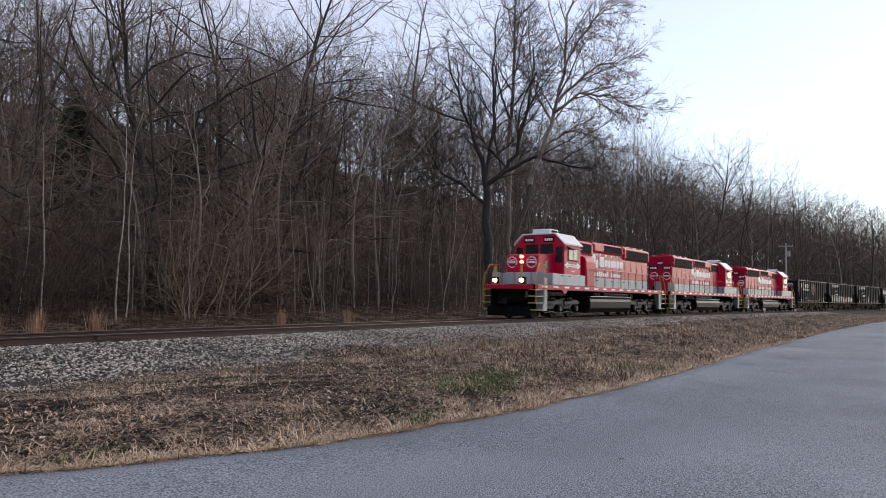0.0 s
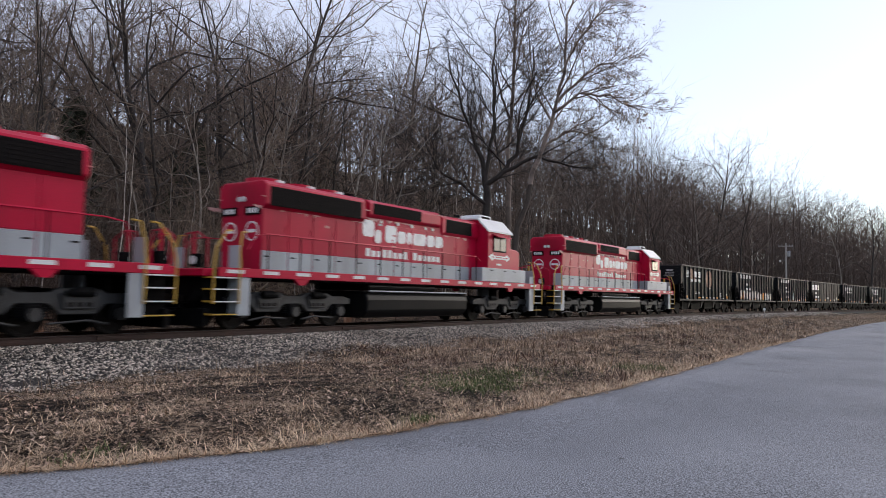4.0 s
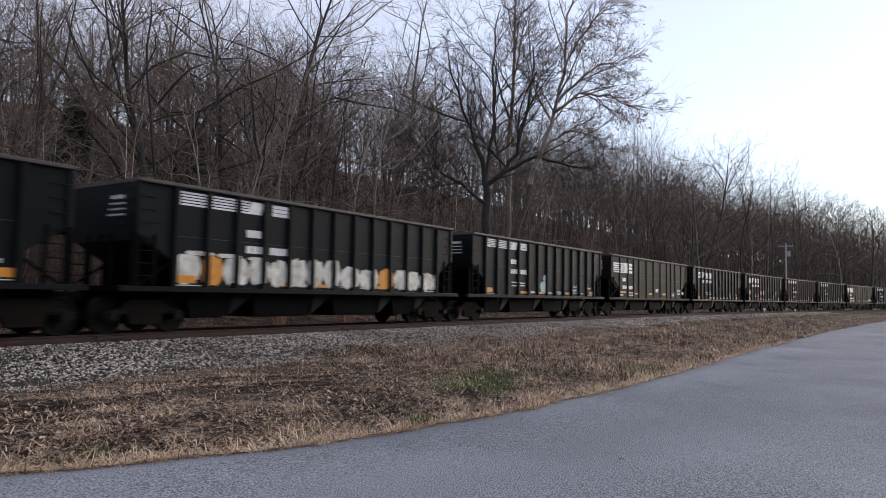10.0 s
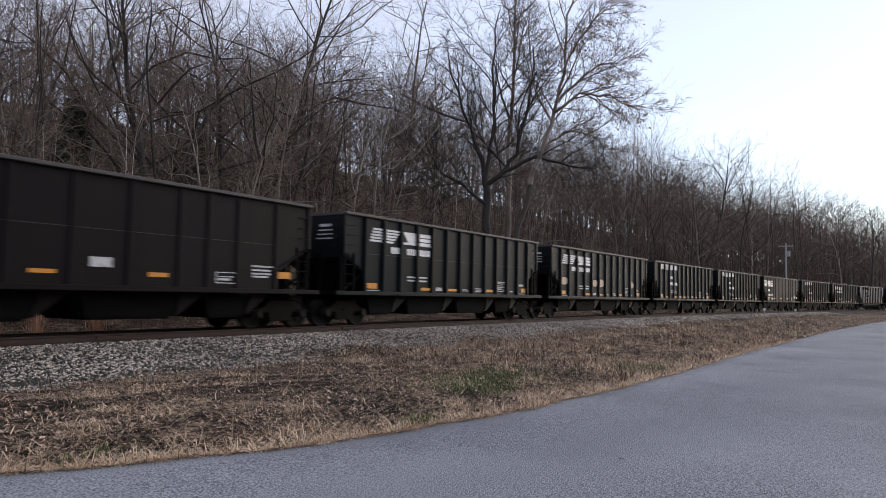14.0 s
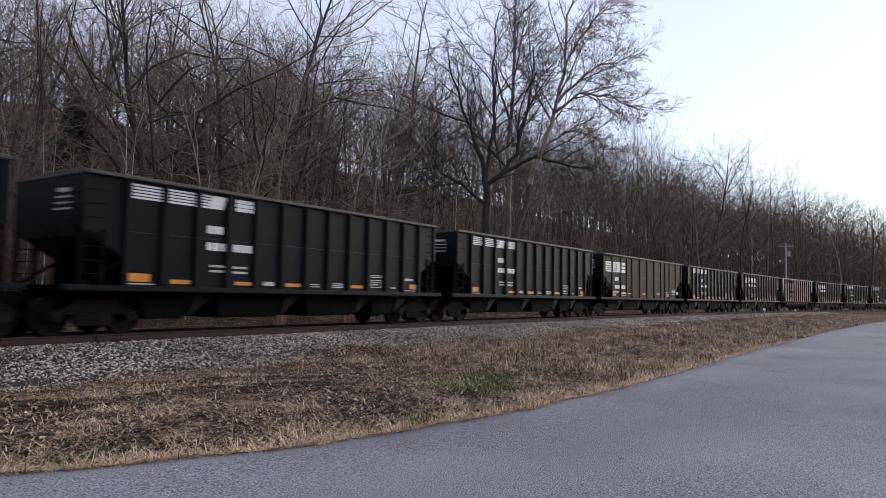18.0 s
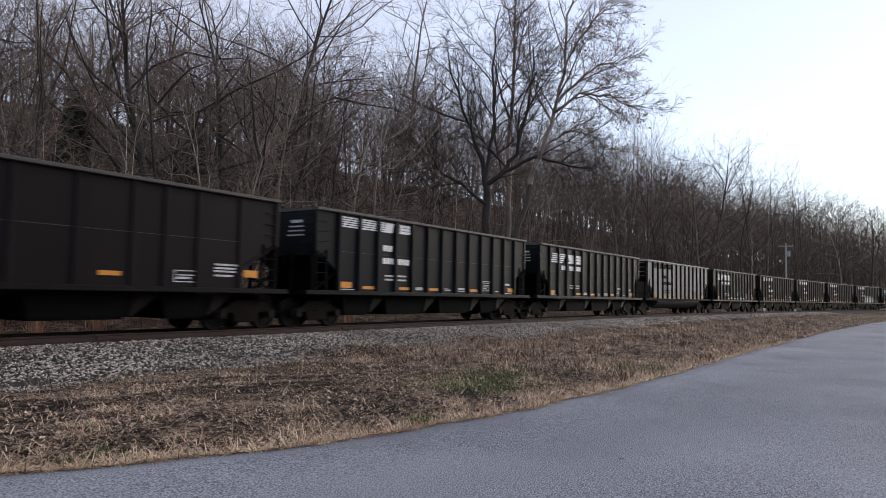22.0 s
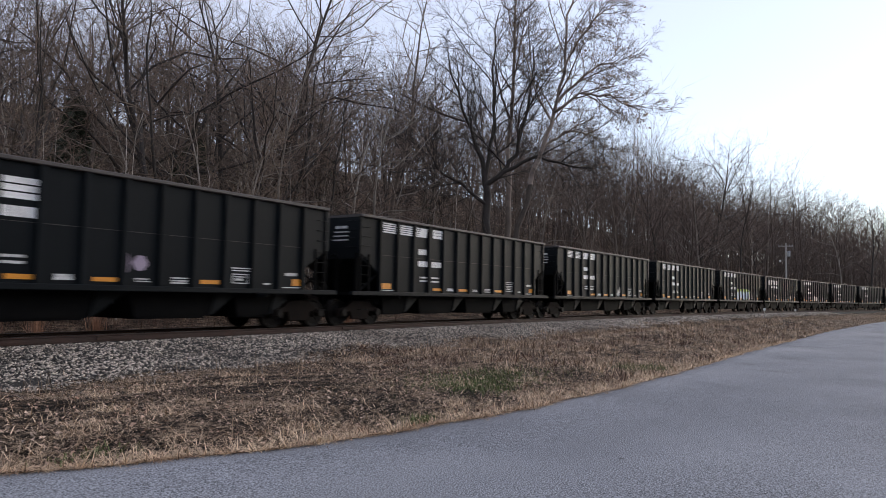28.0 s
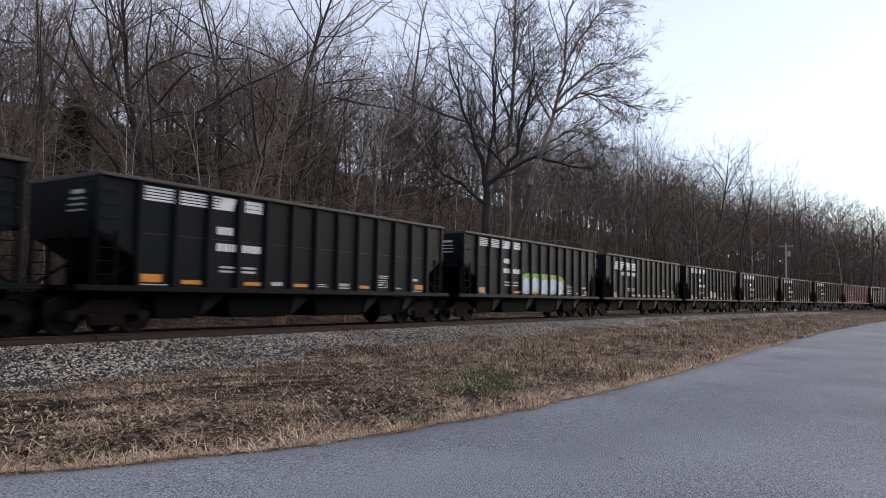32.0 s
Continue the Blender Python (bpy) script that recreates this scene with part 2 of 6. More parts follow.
DEAD_GRASS = material("dead_grass", (0.54, 0.4, 0.27), 0.85, other=(0.16, 0.1, 0.065), scale=2.2, fine=8, bump=0.0, vary=0.75, island=True, amount=0.9)
BROWN_WEED = material("brown_weed", (0.13, 0.075, 0.05), 0.9, other=(0.09, 0.055, 0.04), scale=0.7, fine=8, bump=0.0, vary=0.5, island=True)
GREEN_GRASS = material("green_grass", (0.085, 0.12, 0.03), 0.8, other=(0.12, 0.13, 0.05), scale=2, fine=8, bump=0.0, vary=0.4, island=True)
RED_GRASS = material("red_broomsedge", (0.44, 0.25, 0.155), 0.85, other=(0.32, 0.18, 0.115), scale=2, fine=8, bump=0.0, vary=0.3, island=True)
LEAF = material("fallen_leaf", (0.24, 0.14, 0.09), 0.85, other=(0.66, 0.54, 0.42), scale=1, fine=20, bump=0.0, vary=0.6, island=True)
BARK = material("bark_grey", (0.13, 0.104, 0.085), 0.9, other=(0.06, 0.048, 0.04), scale=1.5, fine=22, bump=0.5, vary=0.4)
BARK_DARK = material("bark_dark", (0.05, 0.041, 0.036), 0.9, other=(0.03, 0.025, 0.023), scale=1.5, fine=22, bump=0.5, vary=0.25)
BARK_PALE = material("bark_pale", (0.3, 0.262, 0.222), 0.85, other=(0.14, 0.115, 0.098), scale=1.8, fine=18, bump=0.3, vary=0.3)
BARK_SYC = material("sycamore_bark", (0.36, 0.29, 0.245), 0.8, other=(0.1, 0.072, 0.06), scale=0.9, fine=14, bump=0.25, amount=0.9)
TWIG = material("twig_brown", (0.19, 0.138, 0.104), 0.9, other=(0.062, 0.044, 0.034), scale=1.0, fine=12, bump=0.0, vary=0.4)
WOODS = material("far_wood_twigs", (0.105, 0.078, 0.064), 0.9, other=(0.05, 0.036, 0.03), scale=0.5, fine=12, bump=0.0)
BRUSH = material("dark_brush", (0.075, 0.049, 0.037), 0.9, other=(0.04, 0.026, 0.02), scale=0.8, fine=10, bump=0.0, vary=0.0)
BIRCH = material("pale_sapling_bark", (0.42, 0.375, 0.325), 0.85, other=(0.15, 0.125, 0.105), scale=3.5, fine=18, bump=0.2, vary=0.35, amount=0.8)
THICKET = material("thicket_twigs", (0.235, 0.178, 0.125), 0.9, other=(0.085, 0.058, 0.043), scale=0.8, fine=10, bump=0.0, vary=0.45, amount=0.9)
CEDAR = material("cedar_foliage", (0.028, 0.036, 0.02), 0.9, other=(0.045, 0.05, 0.028), scale=3, fine=12, bump=0.2, vary=0.3, island=True)
POLE_WOOD = material("pole_wood", (0.46, 0.43, 0.4), 0.85, other=(0.34, 0.32, 0.3), scale=3, fine=40, bump=0.3)
ALUMINIUM = material("grey_transformer", (0.4, 0.41, 0.42), 0.5, scale=3, bump=0.02)


# ---------------------------------------------------------------- mesh helpers
class Solid:
    """Collects vertices and faces of one part."""

    def __init__(self):
        self.v, self.f = [], []

    def add(self, verts, faces):
        k = len(self.v)
        self.v.extend(tuple(p) for p in verts)
        self.f.extend(tuple(i + k for i in f) for f in faces)
        return self

    def box(self, x0, y0, z0, x1, y1, z1):
        v = [(x, y, z) for x in (x0, x1) for y in (y0, y1) for z in (z0, z1)]
        return self.add(v, [(0, 1, 3, 2), (4, 6, 7, 5), (0, 4, 5, 1), (2, 3, 7, 6), (0, 2, 6, 4), (1, 5, 7, 3)])

    def prism(self, outline, a, b, axis="y"):
        """An outline extruded from a to b. Axis y: points are (x, z); axis x: (y, z); axis z: (x, y)."""
        def put(p, d):
            return {"y": (p[0], d, p[1]), "x": (d, p[0], p[1]), "z": (p[0], p[1], d)}[axis]
        n = len(outline)
        v = [put(p, a) for p in outline] + [put(p, b) for p in outline]
        return self.add(v, [tuple(range(n)), tuple(range(2 * n - 1, n - 1, -1))] + [(i, i + n, (i + 1) % n + n, (i + 1) % n) for i in range(n)])

    def tube(self, pts, radii, sides=8, cap=True):
        pts = [Vector(p) for p in pts]
        if isinstance(radii, (int, float)):
            radii = [radii] * len(pts)
        rings, up = [], None
        for i, p in enumerate(pts):
            d = (pts[min(i + 1, len(pts) - 1)] - pts[max(i - 1, 0)]).normalized()
            if up is None or abs(up.dot(d)) > 0.95:
                up = Vector((0, 0, 1)) if abs(d.z) < 0.9 else Vector((1, 0, 0))
            a = d.cross(up).normalized()
            b = a.cross(d).normalized()
            up = b
            rings.append([p + radii[i] * (cos(2 * pi * j / sides) * a + sin(2 * pi * j / sides) * b) for j in range(sides)])
        v = [q for r in rings for q in r]
        f = [(i * sides + j, i * sides + (j + 1) % sides, (i + 1) * sides + (j + 1) % sides, (i + 1) * sides + j) for i in range(len(pts) - 1) for j in range(sides)]
        if cap:
            f += [tuple(range(sides - 1, -1, -1)), tuple(range(len(v) - sides, len(v)))]
        return self.add(v, f)

    def disc(self, cx, cz, r, y0, y1, sides=24):
        return self.prism([(cx + r * cos(2 * pi * i / sides), cz + r * sin(2 * pi * i / sides)) for i in range(sides)], y0, y1)

    def lathe(self, profile, axis_y=True, sides=24):
        """Profile of (offset along y, radius)."""
        n = len(profile)
        v = [(r * cos(2 * pi * j / sides), y, r * sin(2 * pi * j / sides)) for j in range(sides) for y, r in profile]
        f = [(j * n + i, j * n + i + 1, ((j + 1) % sides) * n + i + 1, ((j + 1) % sides) * n + i) for j in range(sides) for i in range(n - 1)]
        return self.add(v, f)


def part(name, solid, mat, parent=None, label="", at=None, bevel=0.0, smoothed=False):
    """One mesh object under a thing or a part."""
    me = bpy.data.meshes.new(name)
    me.from_pydata(solid.v, [], solid.f)
    bm = bmesh.new()
    bm.from_mesh(me)
    bmesh.ops.recalc_face_normals(bm, faces=bm.faces)
    if bevel:
        edges = [e for e in bm.edges if len(e.link_faces) == 2 and e.calc_face_angle(0) > 0.5]
        bmesh.ops.bevel(bm, geom=edges, offset=bevel, segments=1, affect="EDGES", clamp_overlap=True)
    bm.to_mesh(me)
    bm.free()
    if smoothed:
        me.polygons.foreach_set("use_smooth", [True] * len(me.polygons))
    me.materials.append(mat)
    ob = new(name, me)
    if parent:
        ob.parent = parent
    if at:
        ob.location = at
    if label:
        ob["label"] = label
    return ob


def same(name, mesh_of, parent, at=(0, 0, 0), label="", turn=0):
    """Another object on the mesh of one that is alike."""
    ob = new(name, mesh_of.data)
    ob.parent, ob.location = parent, at
    if turn:
        ob.rotation_euler = (0, 0, turn)
    if label:
        ob["label"] = label
    return ob


def sheet(name, verts, faces, mat, label, category, kind="structure", smoothed=False):
    me = bpy.data.meshes.new(name)
    me.from_pydata(verts, [], faces)
    if smoothed:
        me.polygons.foreach_set("use_smooth", [True] * len(me.polygons))
    me.materials.append(mat)
    return tagged(new(name, me), label, category, "", kind)


def grid_faces(rows, cols):
    return [(i * cols + j, (i + 1) * cols + j, (i + 1) * cols + j + 1, i * cols + j + 1) for i in range(rows - 1) for j in range(cols - 1)]

# ---------------------------------------------------------------- ground, road, ballast, track
def build_ground():
    ss = np.concatenate([[-1700, -1200, -800, -500], np.arange(-320, -20, 20), np.arange(-20, 0, 1.0), np.arange(0, 26, 0.35), np.arange(26, 90, 0.8), np.arange(90, 340, 4), [360, 400, 450, 520, 620, 800, 1100, 1600, 2200]])
    ll = np.concatenate([[-300, -220, -160, -120, -90, -70, -60, -50], np.arange(-42, -14, 2.0), np.arange(-14, -10.2, 0.13), np.arange(-10.2, -3.6, 0.3), [-3.2, -2.6, -1.95, -1.35, 0, 1.35, 1.95, 3, 4.2], np.arange(5, 30, 1.0), np.arange(30, 140, 4), [150, 180, 230, 300, 420, 600, 900, 1400]])
    S, L = np.meshgrid(ss, ll, indexing="ij")
    x, y, _ = on_line(S, L)
    v = np.stack([x, y, ground_z(S, L)], -1).reshape(-1, 3)
    sheet("ground", v.tolist(), grid_faces(len(ss), len(ll)), SOIL, "brown leaf litter and dead grass on uneven ground", "ground", smoothed=True)


def build_road():
    ss = np.concatenate([np.arange(-60, -3, 3), np.arange(-3, 60, 0.25), np.arange(60, 330, 3)])
    v = []
    for s in ss:
        e = float(road_edge(s))
        for lat, z in ((e + 0.04, -0.56), (e, -0.506), (e - 0.5, -0.493), (e - 3, -0.48), (e - 6, -0.475), (-24, -0.5), (-24.1, -0.62)):
            x, y, _ = on_line(s, lat)
            v.append((float(x), float(y), z))
    road = sheet("road", v, grid_faces(len(ss), 7), ASPHALT, "worn grey asphalt road with a ragged verge", "road", smoothed=True)
    rnd = random.Random(4)
    for s0, l0, s1, l1, w in ((19.2, -13.35, 19.2, -13.9, 0.06), (17.7, -14.2, 17.65, -14.9, 0.07), (20.4, -14.5, 20.1, -15.6, 0.05), (22.0, -14.0, 22.2, -14.6, 0.05), (6.92, -14.66, 6.9, -14.74, 0.03), (7.05, -14.46, 7.1, -14.54, 0.02)):
        b = Solid()
        n = 8
        pts = []
        for i in range(n + 1):
            u = i / n
            jog = rnd.uniform(-0.02, 0.02) if abs(l1 - l0) > 0.2 else 0
            for side in (-1, 1):
                lat = l0 + (l1 - l0) * u
                x, y, _ = on_line(s0 + (s1 - s0) * u + jog + side * w * (0.15 + 0.35 * sin(pi * u)), lat)
                z = float(np.interp(lat - road_edge(s0), (-6, -3, -0.5, 0), (-0.475, -0.48, -0.493, -0.506))) + 0.005
                pts.append((float(x), float(y), z))
        b.add(pts, [(2 * i, 2 * i + 1, 2 * i + 3, 2 * i + 2) for i in range(n)])
        part("road_crack", b, PATCH, road, "dark crack in the asphalt")


def ballast_toe(s):
    s = np.asarray(s, float)
    return -4.35 + 0.85 * smooth(9, 17, s) + 0.7 * smooth(35, 60, s) + 0.3 * np.sin(s * 0.9) + 0.15 * np.sin(s * 2.7 + 1)


def build_track():
    ss = np.concatenate([np.arange(-300, -20, 10), np.arange(-20, 90, 1.0), np.arange(90, 520, 5)])
    v = []
    for s in ss:
        toe = float(ballast_toe(s))
        lats = [toe - 0.3, toe, *np.linspace(toe, -1.95, 6)[1:-1], -1.95, -1.35, -0.7, 0, 0.7, 1.35, 1.95, 3.0, 4.1]
        for i, lat in enumerate(lats):
            x, y, _ = on_line(s, lat)
            v.append((float(x), float(y), float(ground_z(s, lat)) + (-0.05 if i in (0, 14) else 0.012)))
    sheet("ballast_bed", v, grid_faces(len(ss), 15), SHADED_BALLAST_BED, "ballast bank under the rails, coloured near black as shade between stones", "ballast", smoothed=True)

    track = tagged(new("railway_track"), "rusty steel rails on wooden ties in ballast", "railway track", kind="structure")
    prof = [(-0.068, -0.172), (0.068, -0.172), (0.068, -0.16), (0.012, -0.135), (0.009, -0.05), (0.036, -0.036), (0.036, -0.008), (-0.036, -0.008), (-0.036, -0.036), (-0.009, -0.05), (-0.012, -0.135), (-0.068, -0.16)]
    cap = [(-0.036, -0.008), (0.036, -0.008), (0.03, 0.0), (-0.03, 0.0)]
    for lat in (-0.7535, 0.7535):
        for outline, mat, name in ((prof, RAIL_STEEL, "rail"), (cap, RAIL_TOP, "running_surface")):
            b = Solid()
            vv = []
            for s in ss:
                for a, z in outline:
                    x, y, _ = on_line(s, lat + a)
                    vv.append((float(x), float(y), z))
            n = len(outline)
            ff = [(i * n + j, i * n + (j + 1) % n, (i + 1) * n + (j + 1) % n, (i + 1) * n + j) for i in range(len(ss) - 1) for j in range(n)]
            b.add(vv, ff)
            if name == "rail":
                rail = part(name, b, mat, track, "rusty brown steel rail")
            else:
                part(name, b, mat, rail, "worn bright top of the rail")
        for s in (10.2, 19.0, 31.0):
            x, y, t = on_line(s, lat - 0.03 if lat < 0 else lat + 0.03)
            bar = part("joint_bar", Solid().box(-0.45, -0.02, -0.135, 0.45, 0.02, -0.05), RAIL_STEEL, track, at=(float(x), float(y), 0))
            bar.rotation_euler = (0, 0, float(t))
    tie = None
    for s in np.arange(-6, 74, 0.53):
        x, y, t = on_line(s)
        at = (float(x), float(y), 0)
        if tie is None:
            tie = part("tie", Solid().box(-0.115, -1.3, -0.33, 0.115, 1.3, -0.178), TIE_WOOD, track, at=at, bevel=0.015)
            tie.rotation_euler = (0, 0, float(t))
        else:
            same("tie", tie, track, at, turn=float(t))


# ---------------------------------------------------------------- rolling stock: shared pieces
def wheelset(radius, parent, at, label=""):
    b = Solid()
    for side in (-1, 1):
        y = side * 0.7535
        prof = [(y - side * 0.09, 0.1), (y - side * 0.09, radius + 0.028), (y - side * 0.055, radius + 0.026), (y - side * 0.045, radius), (y + side * 0.06, radius - 0.006), (y + side * 0.06, radius - 0.06), (y + side * 0.02, radius - 0.09), (y + side * 0.03, 0.15), (y + side * 0.09, 0.13), (y + side * 0.09, 0.0)]
        b.lathe(prof, sides=18)
        for k in range(4):
            a = k * pi / 2 + 0.4
            b.box(0.24 * cos(a) - 0.03, y + side * 0.02, 0.24 * sin(a) - 0.03, 0.24 * cos(a) + 0.03, y + side * 0.05, 0.24 * sin(a) + 0.03)
    b.lathe([(-0.72, 0.085), (0.72, 0.085)], sides=12)
    return part("wheelset", b, WHEEL_STEEL, parent, label or "steel wheels on an axle", at=at)


def freight_bogie(car, x):
    bogie = part("bogie", Solid().box(-0.2, -0.95, 0.45, 0.2, 0.95, 0.78), SHADED_RUST_STEEL, car, "rusty two-axle freight bogie, its colour darkened with deep shade", at=(x, 0, 0), bevel=0.02)
    outline = [(-1.12, 0.36), (-1.12, 0.56), (-0.72, 0.64), (-0.42, 0.86), (0.42, 0.86), (0.72, 0.64), (1.12, 0.56), (1.12, 0.36), (0.82, 0.36), (0.78, 0.46), (0.5, 0.5), (0.42, 0.22), (-0.42, 0.22), (-0.5, 0.5), (-0.78, 0.46), (-0.82, 0.36)]
    for side in (-1, 1):
        fr = part("side_frame", Solid().prism(outline, side * 0.93, side * 1.08), SHADED_RUST_STEEL, bogie, "cast steel side frame", bevel=0.02)
        coil = [(0.28, 0.05), (0.28, 0.09), (0.33, 0.095), (0.345, 0.06), (0.36, 0.09), (0.41, 0.095), (0.425, 0.06), (0.44, 0.09), (0.49, 0.095), (0.505, 0.06), (0.52, 0.09), (0.57, 0.095)]
        for dx in (-0.19, 0.05):
            part("spring", Solid().tube([(dx + 0.07, side * 1.1, z) for z, _ in coil], [q for _, q in coil], 7), BLACK_STEEL, bogie)
        for dx in (-0.89, 0.89):
            part("bearing_cap", Solid().disc(dx, 0.457, 0.13, side * 1.06, side * 1.17, 14), WHEEL_STEEL, bogie)
    for dx in (-0.89, 0.89):
        wheelset(0.457, bogie, (dx, 0, 0.457))
    return bogie


def coupler(car, x, sense):
    b = Solid()
    b.box(x - sense * 0.75, -0.1, 0.78, x - sense * 0.12, 0.1, 0.98)
    b.prism([(x - sense * 0.2, -0.17), (x + sense * 0.0, -0.15), (x + sense * 0.04, 0.02), (x - sense * 0.03, 0.18), (x - sense * 0.2, 0.16)], 0.74, 1.02, axis="z")
    part("coupler", b, SHADED_RUST_STEEL, car, "steel knuckle coupler", bevel=0.015)
    h = Solid().tube([(x - sense * 0.5, -0.35, 0.95), (x - sense * 0.3, -0.38, 0.6), (x - sense * 0.05, -0.33, 0.5)], 0.022, 6)
    part("air_hose", h, BLACK_STEEL, car)


# ---------------------------------------------------------------- coal hoppers
def plate(b, x0, x1, z0, z1, y=-1.552, t=0.006, skew=0.0):
    return b.prism([(x0, z0), (x1, z0), (x1 + skew, z1), (x0 + skew, z1)], y - t, y)


OVERHANG, FIRST = 0.82, 1.07


def rib_places(length, wide):
    """Distances of the side ribs from the car's leading corner; wide: the older cars with uneven panels."""
    body = length - 2 * OVERHANG
    if wide:
        return [body * u for u in (0.095, 0.187, 0.255, 0.317, 0.411, 0.503, 0.597, 0.69, 0.749, 0.815, 0.909)]
    return [FIRST + i * (body - 2 * FIRST) / 12 for i in range(13)]


def hopper(paint, label, length=15.75, tub=False, group="coal train cars"):
    car = tagged(new("coal_hopper"), label, "hopper car", group)
    hb = length / 2 - OVERHANG
    broad = paint is HOPPER_BROWN
    places = rib_places(length, broad)
    first = places[0]
    ribs = BLACK_STEEL if tub else paint
    out = [(-hb, 3.76), (hb, 3.76), (hb, 2.55), (hb - first, 1.78), (hb - first, 1.12), (-hb + first, 1.12), (-hb + first, 1.78), (-hb, 2.55)]
    for side in (-1, 1):
        part("side_sheet", Solid().prism(out, side * 1.5, side * 1.545), paint, car)
    for sense in (-1, 1):
        x = sense * hb
        part("end_sheet", Solid().box(x - 0.025, -1.52, 2.3, x + 0.025, 1.52, 3.76), ribs, car)
        part("slope_sheet", Solid().prism([(x, 2.5), (x, 2.42), (x - sense * 2.4, 0.95), (x - sense * 2.4, 1.03)], -1.49, 1.49), paint, car)
        part("end_platform", Solid().box(x - sense * first, -1.5, 1.06, x + sense * 0.45, 1.5, 1.14), BLACK_STEEL, car)
        for dy in (-1.42, -0.5, 0.5, 1.42):
            part("end_post", Solid().box(x - 0.04, dy - 0.05, 1.14, x + 0.04, dy + 0.05, 2.5), BLACK_STEEL, car)
        for k in range(4):
            z = 2.7 + 0.3 * k
            part("grab_iron", Solid().tube([(x + sense * 0.03, -1.4, z), (x + sense * 0.09, -1.4, z), (x + sense * 0.09, -0.95, z), (x + sense * 0.03, -0.95, z)], 0.013, 5), paint, car)
        for side in (-1, 1):
            y = side * 1.56
            lad = Solid()
            for dx in (0.04, 0.5):
                lad.box(x - sense * dx - 0.025, y - 0.025, 1.0, x - sense * dx + 0.025, y + 0.025, 2.6 - 0.25 * dx)
            for k in range(5):
                lad.box(min(x - sense * 0.5, x - sense * 0.04), y - 0.012, 1.12 + 0.31 * k, max(x - sense * 0.5, x - sense * 0.04), y + 0.012, 1.145 + 0.31 * k)
            part("ladder", lad, BLACK_STEEL, car, "steel end ladder")
            part("brace", Solid().tube([(x - sense * 0.05, side * 1.45, 1.14), (x - sense * (first - 0.02), side * 1.45, 1.8)], 0.04, 6), BLACK_STEEL, car)
            part("step", Solid().box(min(x - sense * 0.45, x - sense * 0.02), y - 0.1, 0.55, max(x - sense * 0.45, x - sense * 0.02), y + 0.05, 0.58), BLACK_STEEL, car)
            for k in range(3 if side < 0 else 0):
                z = 2.75 + 0.32 * k
                part("grab_iron", Solid().tube([(x - sense * 0.06, side * 1.545, z), (x - sense * 0.06, side * 1.61, z), (x - sense * 0.44, side * 1.61, z), (x - sense * 0.44, side * 1.545, z)], 0.013, 5), paint, car)
        coupler(car, sense * length / 2, sense)
        freight_bogie(car, sense * (hb - 0.65))
    rib0 = {}
    for side in (-1, 1):
        deep = 0.05 if broad else 0.1
        prof = [(-0.08, 0.0), (0.08, 0.0), (0.055, deep), (-0.055, deep)]
        for u in places:
            if side not in rib0:
                rib0[side] = part("rib", Solid().prism([(c, side * (1.545 + d)) for c, d in prof], 1.14, 3.72, axis="z"), ribs, car, at=(u - hb, 0, 0))
            else:
                same("rib", rib0[side], car, (u - hb, 0, 0))
        part("corner_post", Solid().box(-hb - 0.02, side * 1.545, 2.45, -hb + 0.1, side * 1.6, 3.74), ribs, car)
        part("corner_post", Solid().box(hb - 0.1, side * 1.545, 2.45, hb + 0.02, side * 1.6, 3.74), ribs, car)
        part("top_rail", Solid().box(-hb - 0.04, side * 1.47, 3.73, hb + 0.04, side * 1.665, 3.83), TOP_EDGE if paint is not HOPPER_GREY else paint, car, "worn top edge", bevel=0.02)
        part("side_sill", Solid().box(-hb - 0.42, side * 1.5, 1.05, hb + 0.42, side * 1.66, 1.19), ribs, car, bevel=0.015)
    for sense in (-1, 1):
        part("end_rail", Solid().box(sense * hb - 0.05, -1.47, 3.735, sense * hb + 0.05, 1.47, 3.825), TOP_EDGE if paint is not HOPPER_GREY else paint, car)
    part("centre_sill", Solid().box(-hb - 0.4, -0.28, 0.72, hb + 0.4, 0.28, 1.06), BLACK_STEEL, car)
    if tub:
        n = 14
        o = [(-1.52, 1.3)] + [(-1.5 * cos(pi * i / n), 1.15 - 0.72 * sin(pi * i / n) ** 0.75) for i in range(n + 1)] + [(1.52, 1.3)]
        part("tub", Solid().prism(o, -hb + 2.3, hb - 2.3, axis="x"), TRUCK_GREY, car, "rounded dark grey tub floor", smoothed=False)
        for k in range(12):
            x = -hb + first + (k + 0.12) * (2 * hb - 2 * first) / 12
            part("reflector", plate(Solid(), x, x + 0.5, 1.24, 1.42), ORANGE if k % 3 else YELLOW, car, "orange reflective strip")
        for side in (-1, 1):
            part("mid_rail", Solid().box(-hb + first, min(side * 1.545, side * 1.575), 2.0, hb - first, max(side * 1.545, side * 1.575), 2.08), paint, car)
    else:
        for u0, u1 in ((2.0, 3.15), (4.28, 6.45), (7.75, 9.9), (11.0, 12.1)):
            k = 2 * hb / 14.1
            c0, c1 = u0 * k - hb, u1 * k - hb
            b = Solid().prism([(c0 - 0.12, 1.1), (c1 + 0.95, 1.1), (c1 + 0.1, 0.42), (c0, 0.42)], -1.02, 1.02)
            bay = part("discharge_bay", b, BLACK_STEEL, car)
            part("gate", Solid().box(c0 + 0.05, -0.98, 0.36, c1, 0.98, 0.43), BLACK_STEEL, bay)
            part("stiffener", Solid().prism([(c1 + 0.3, 1.06), (c1 + 1.05, 1.06), (c1 + 0.2, 0.45), (c1 + 0.1, 0.45)], -1.06, -1.02), paint, bay)
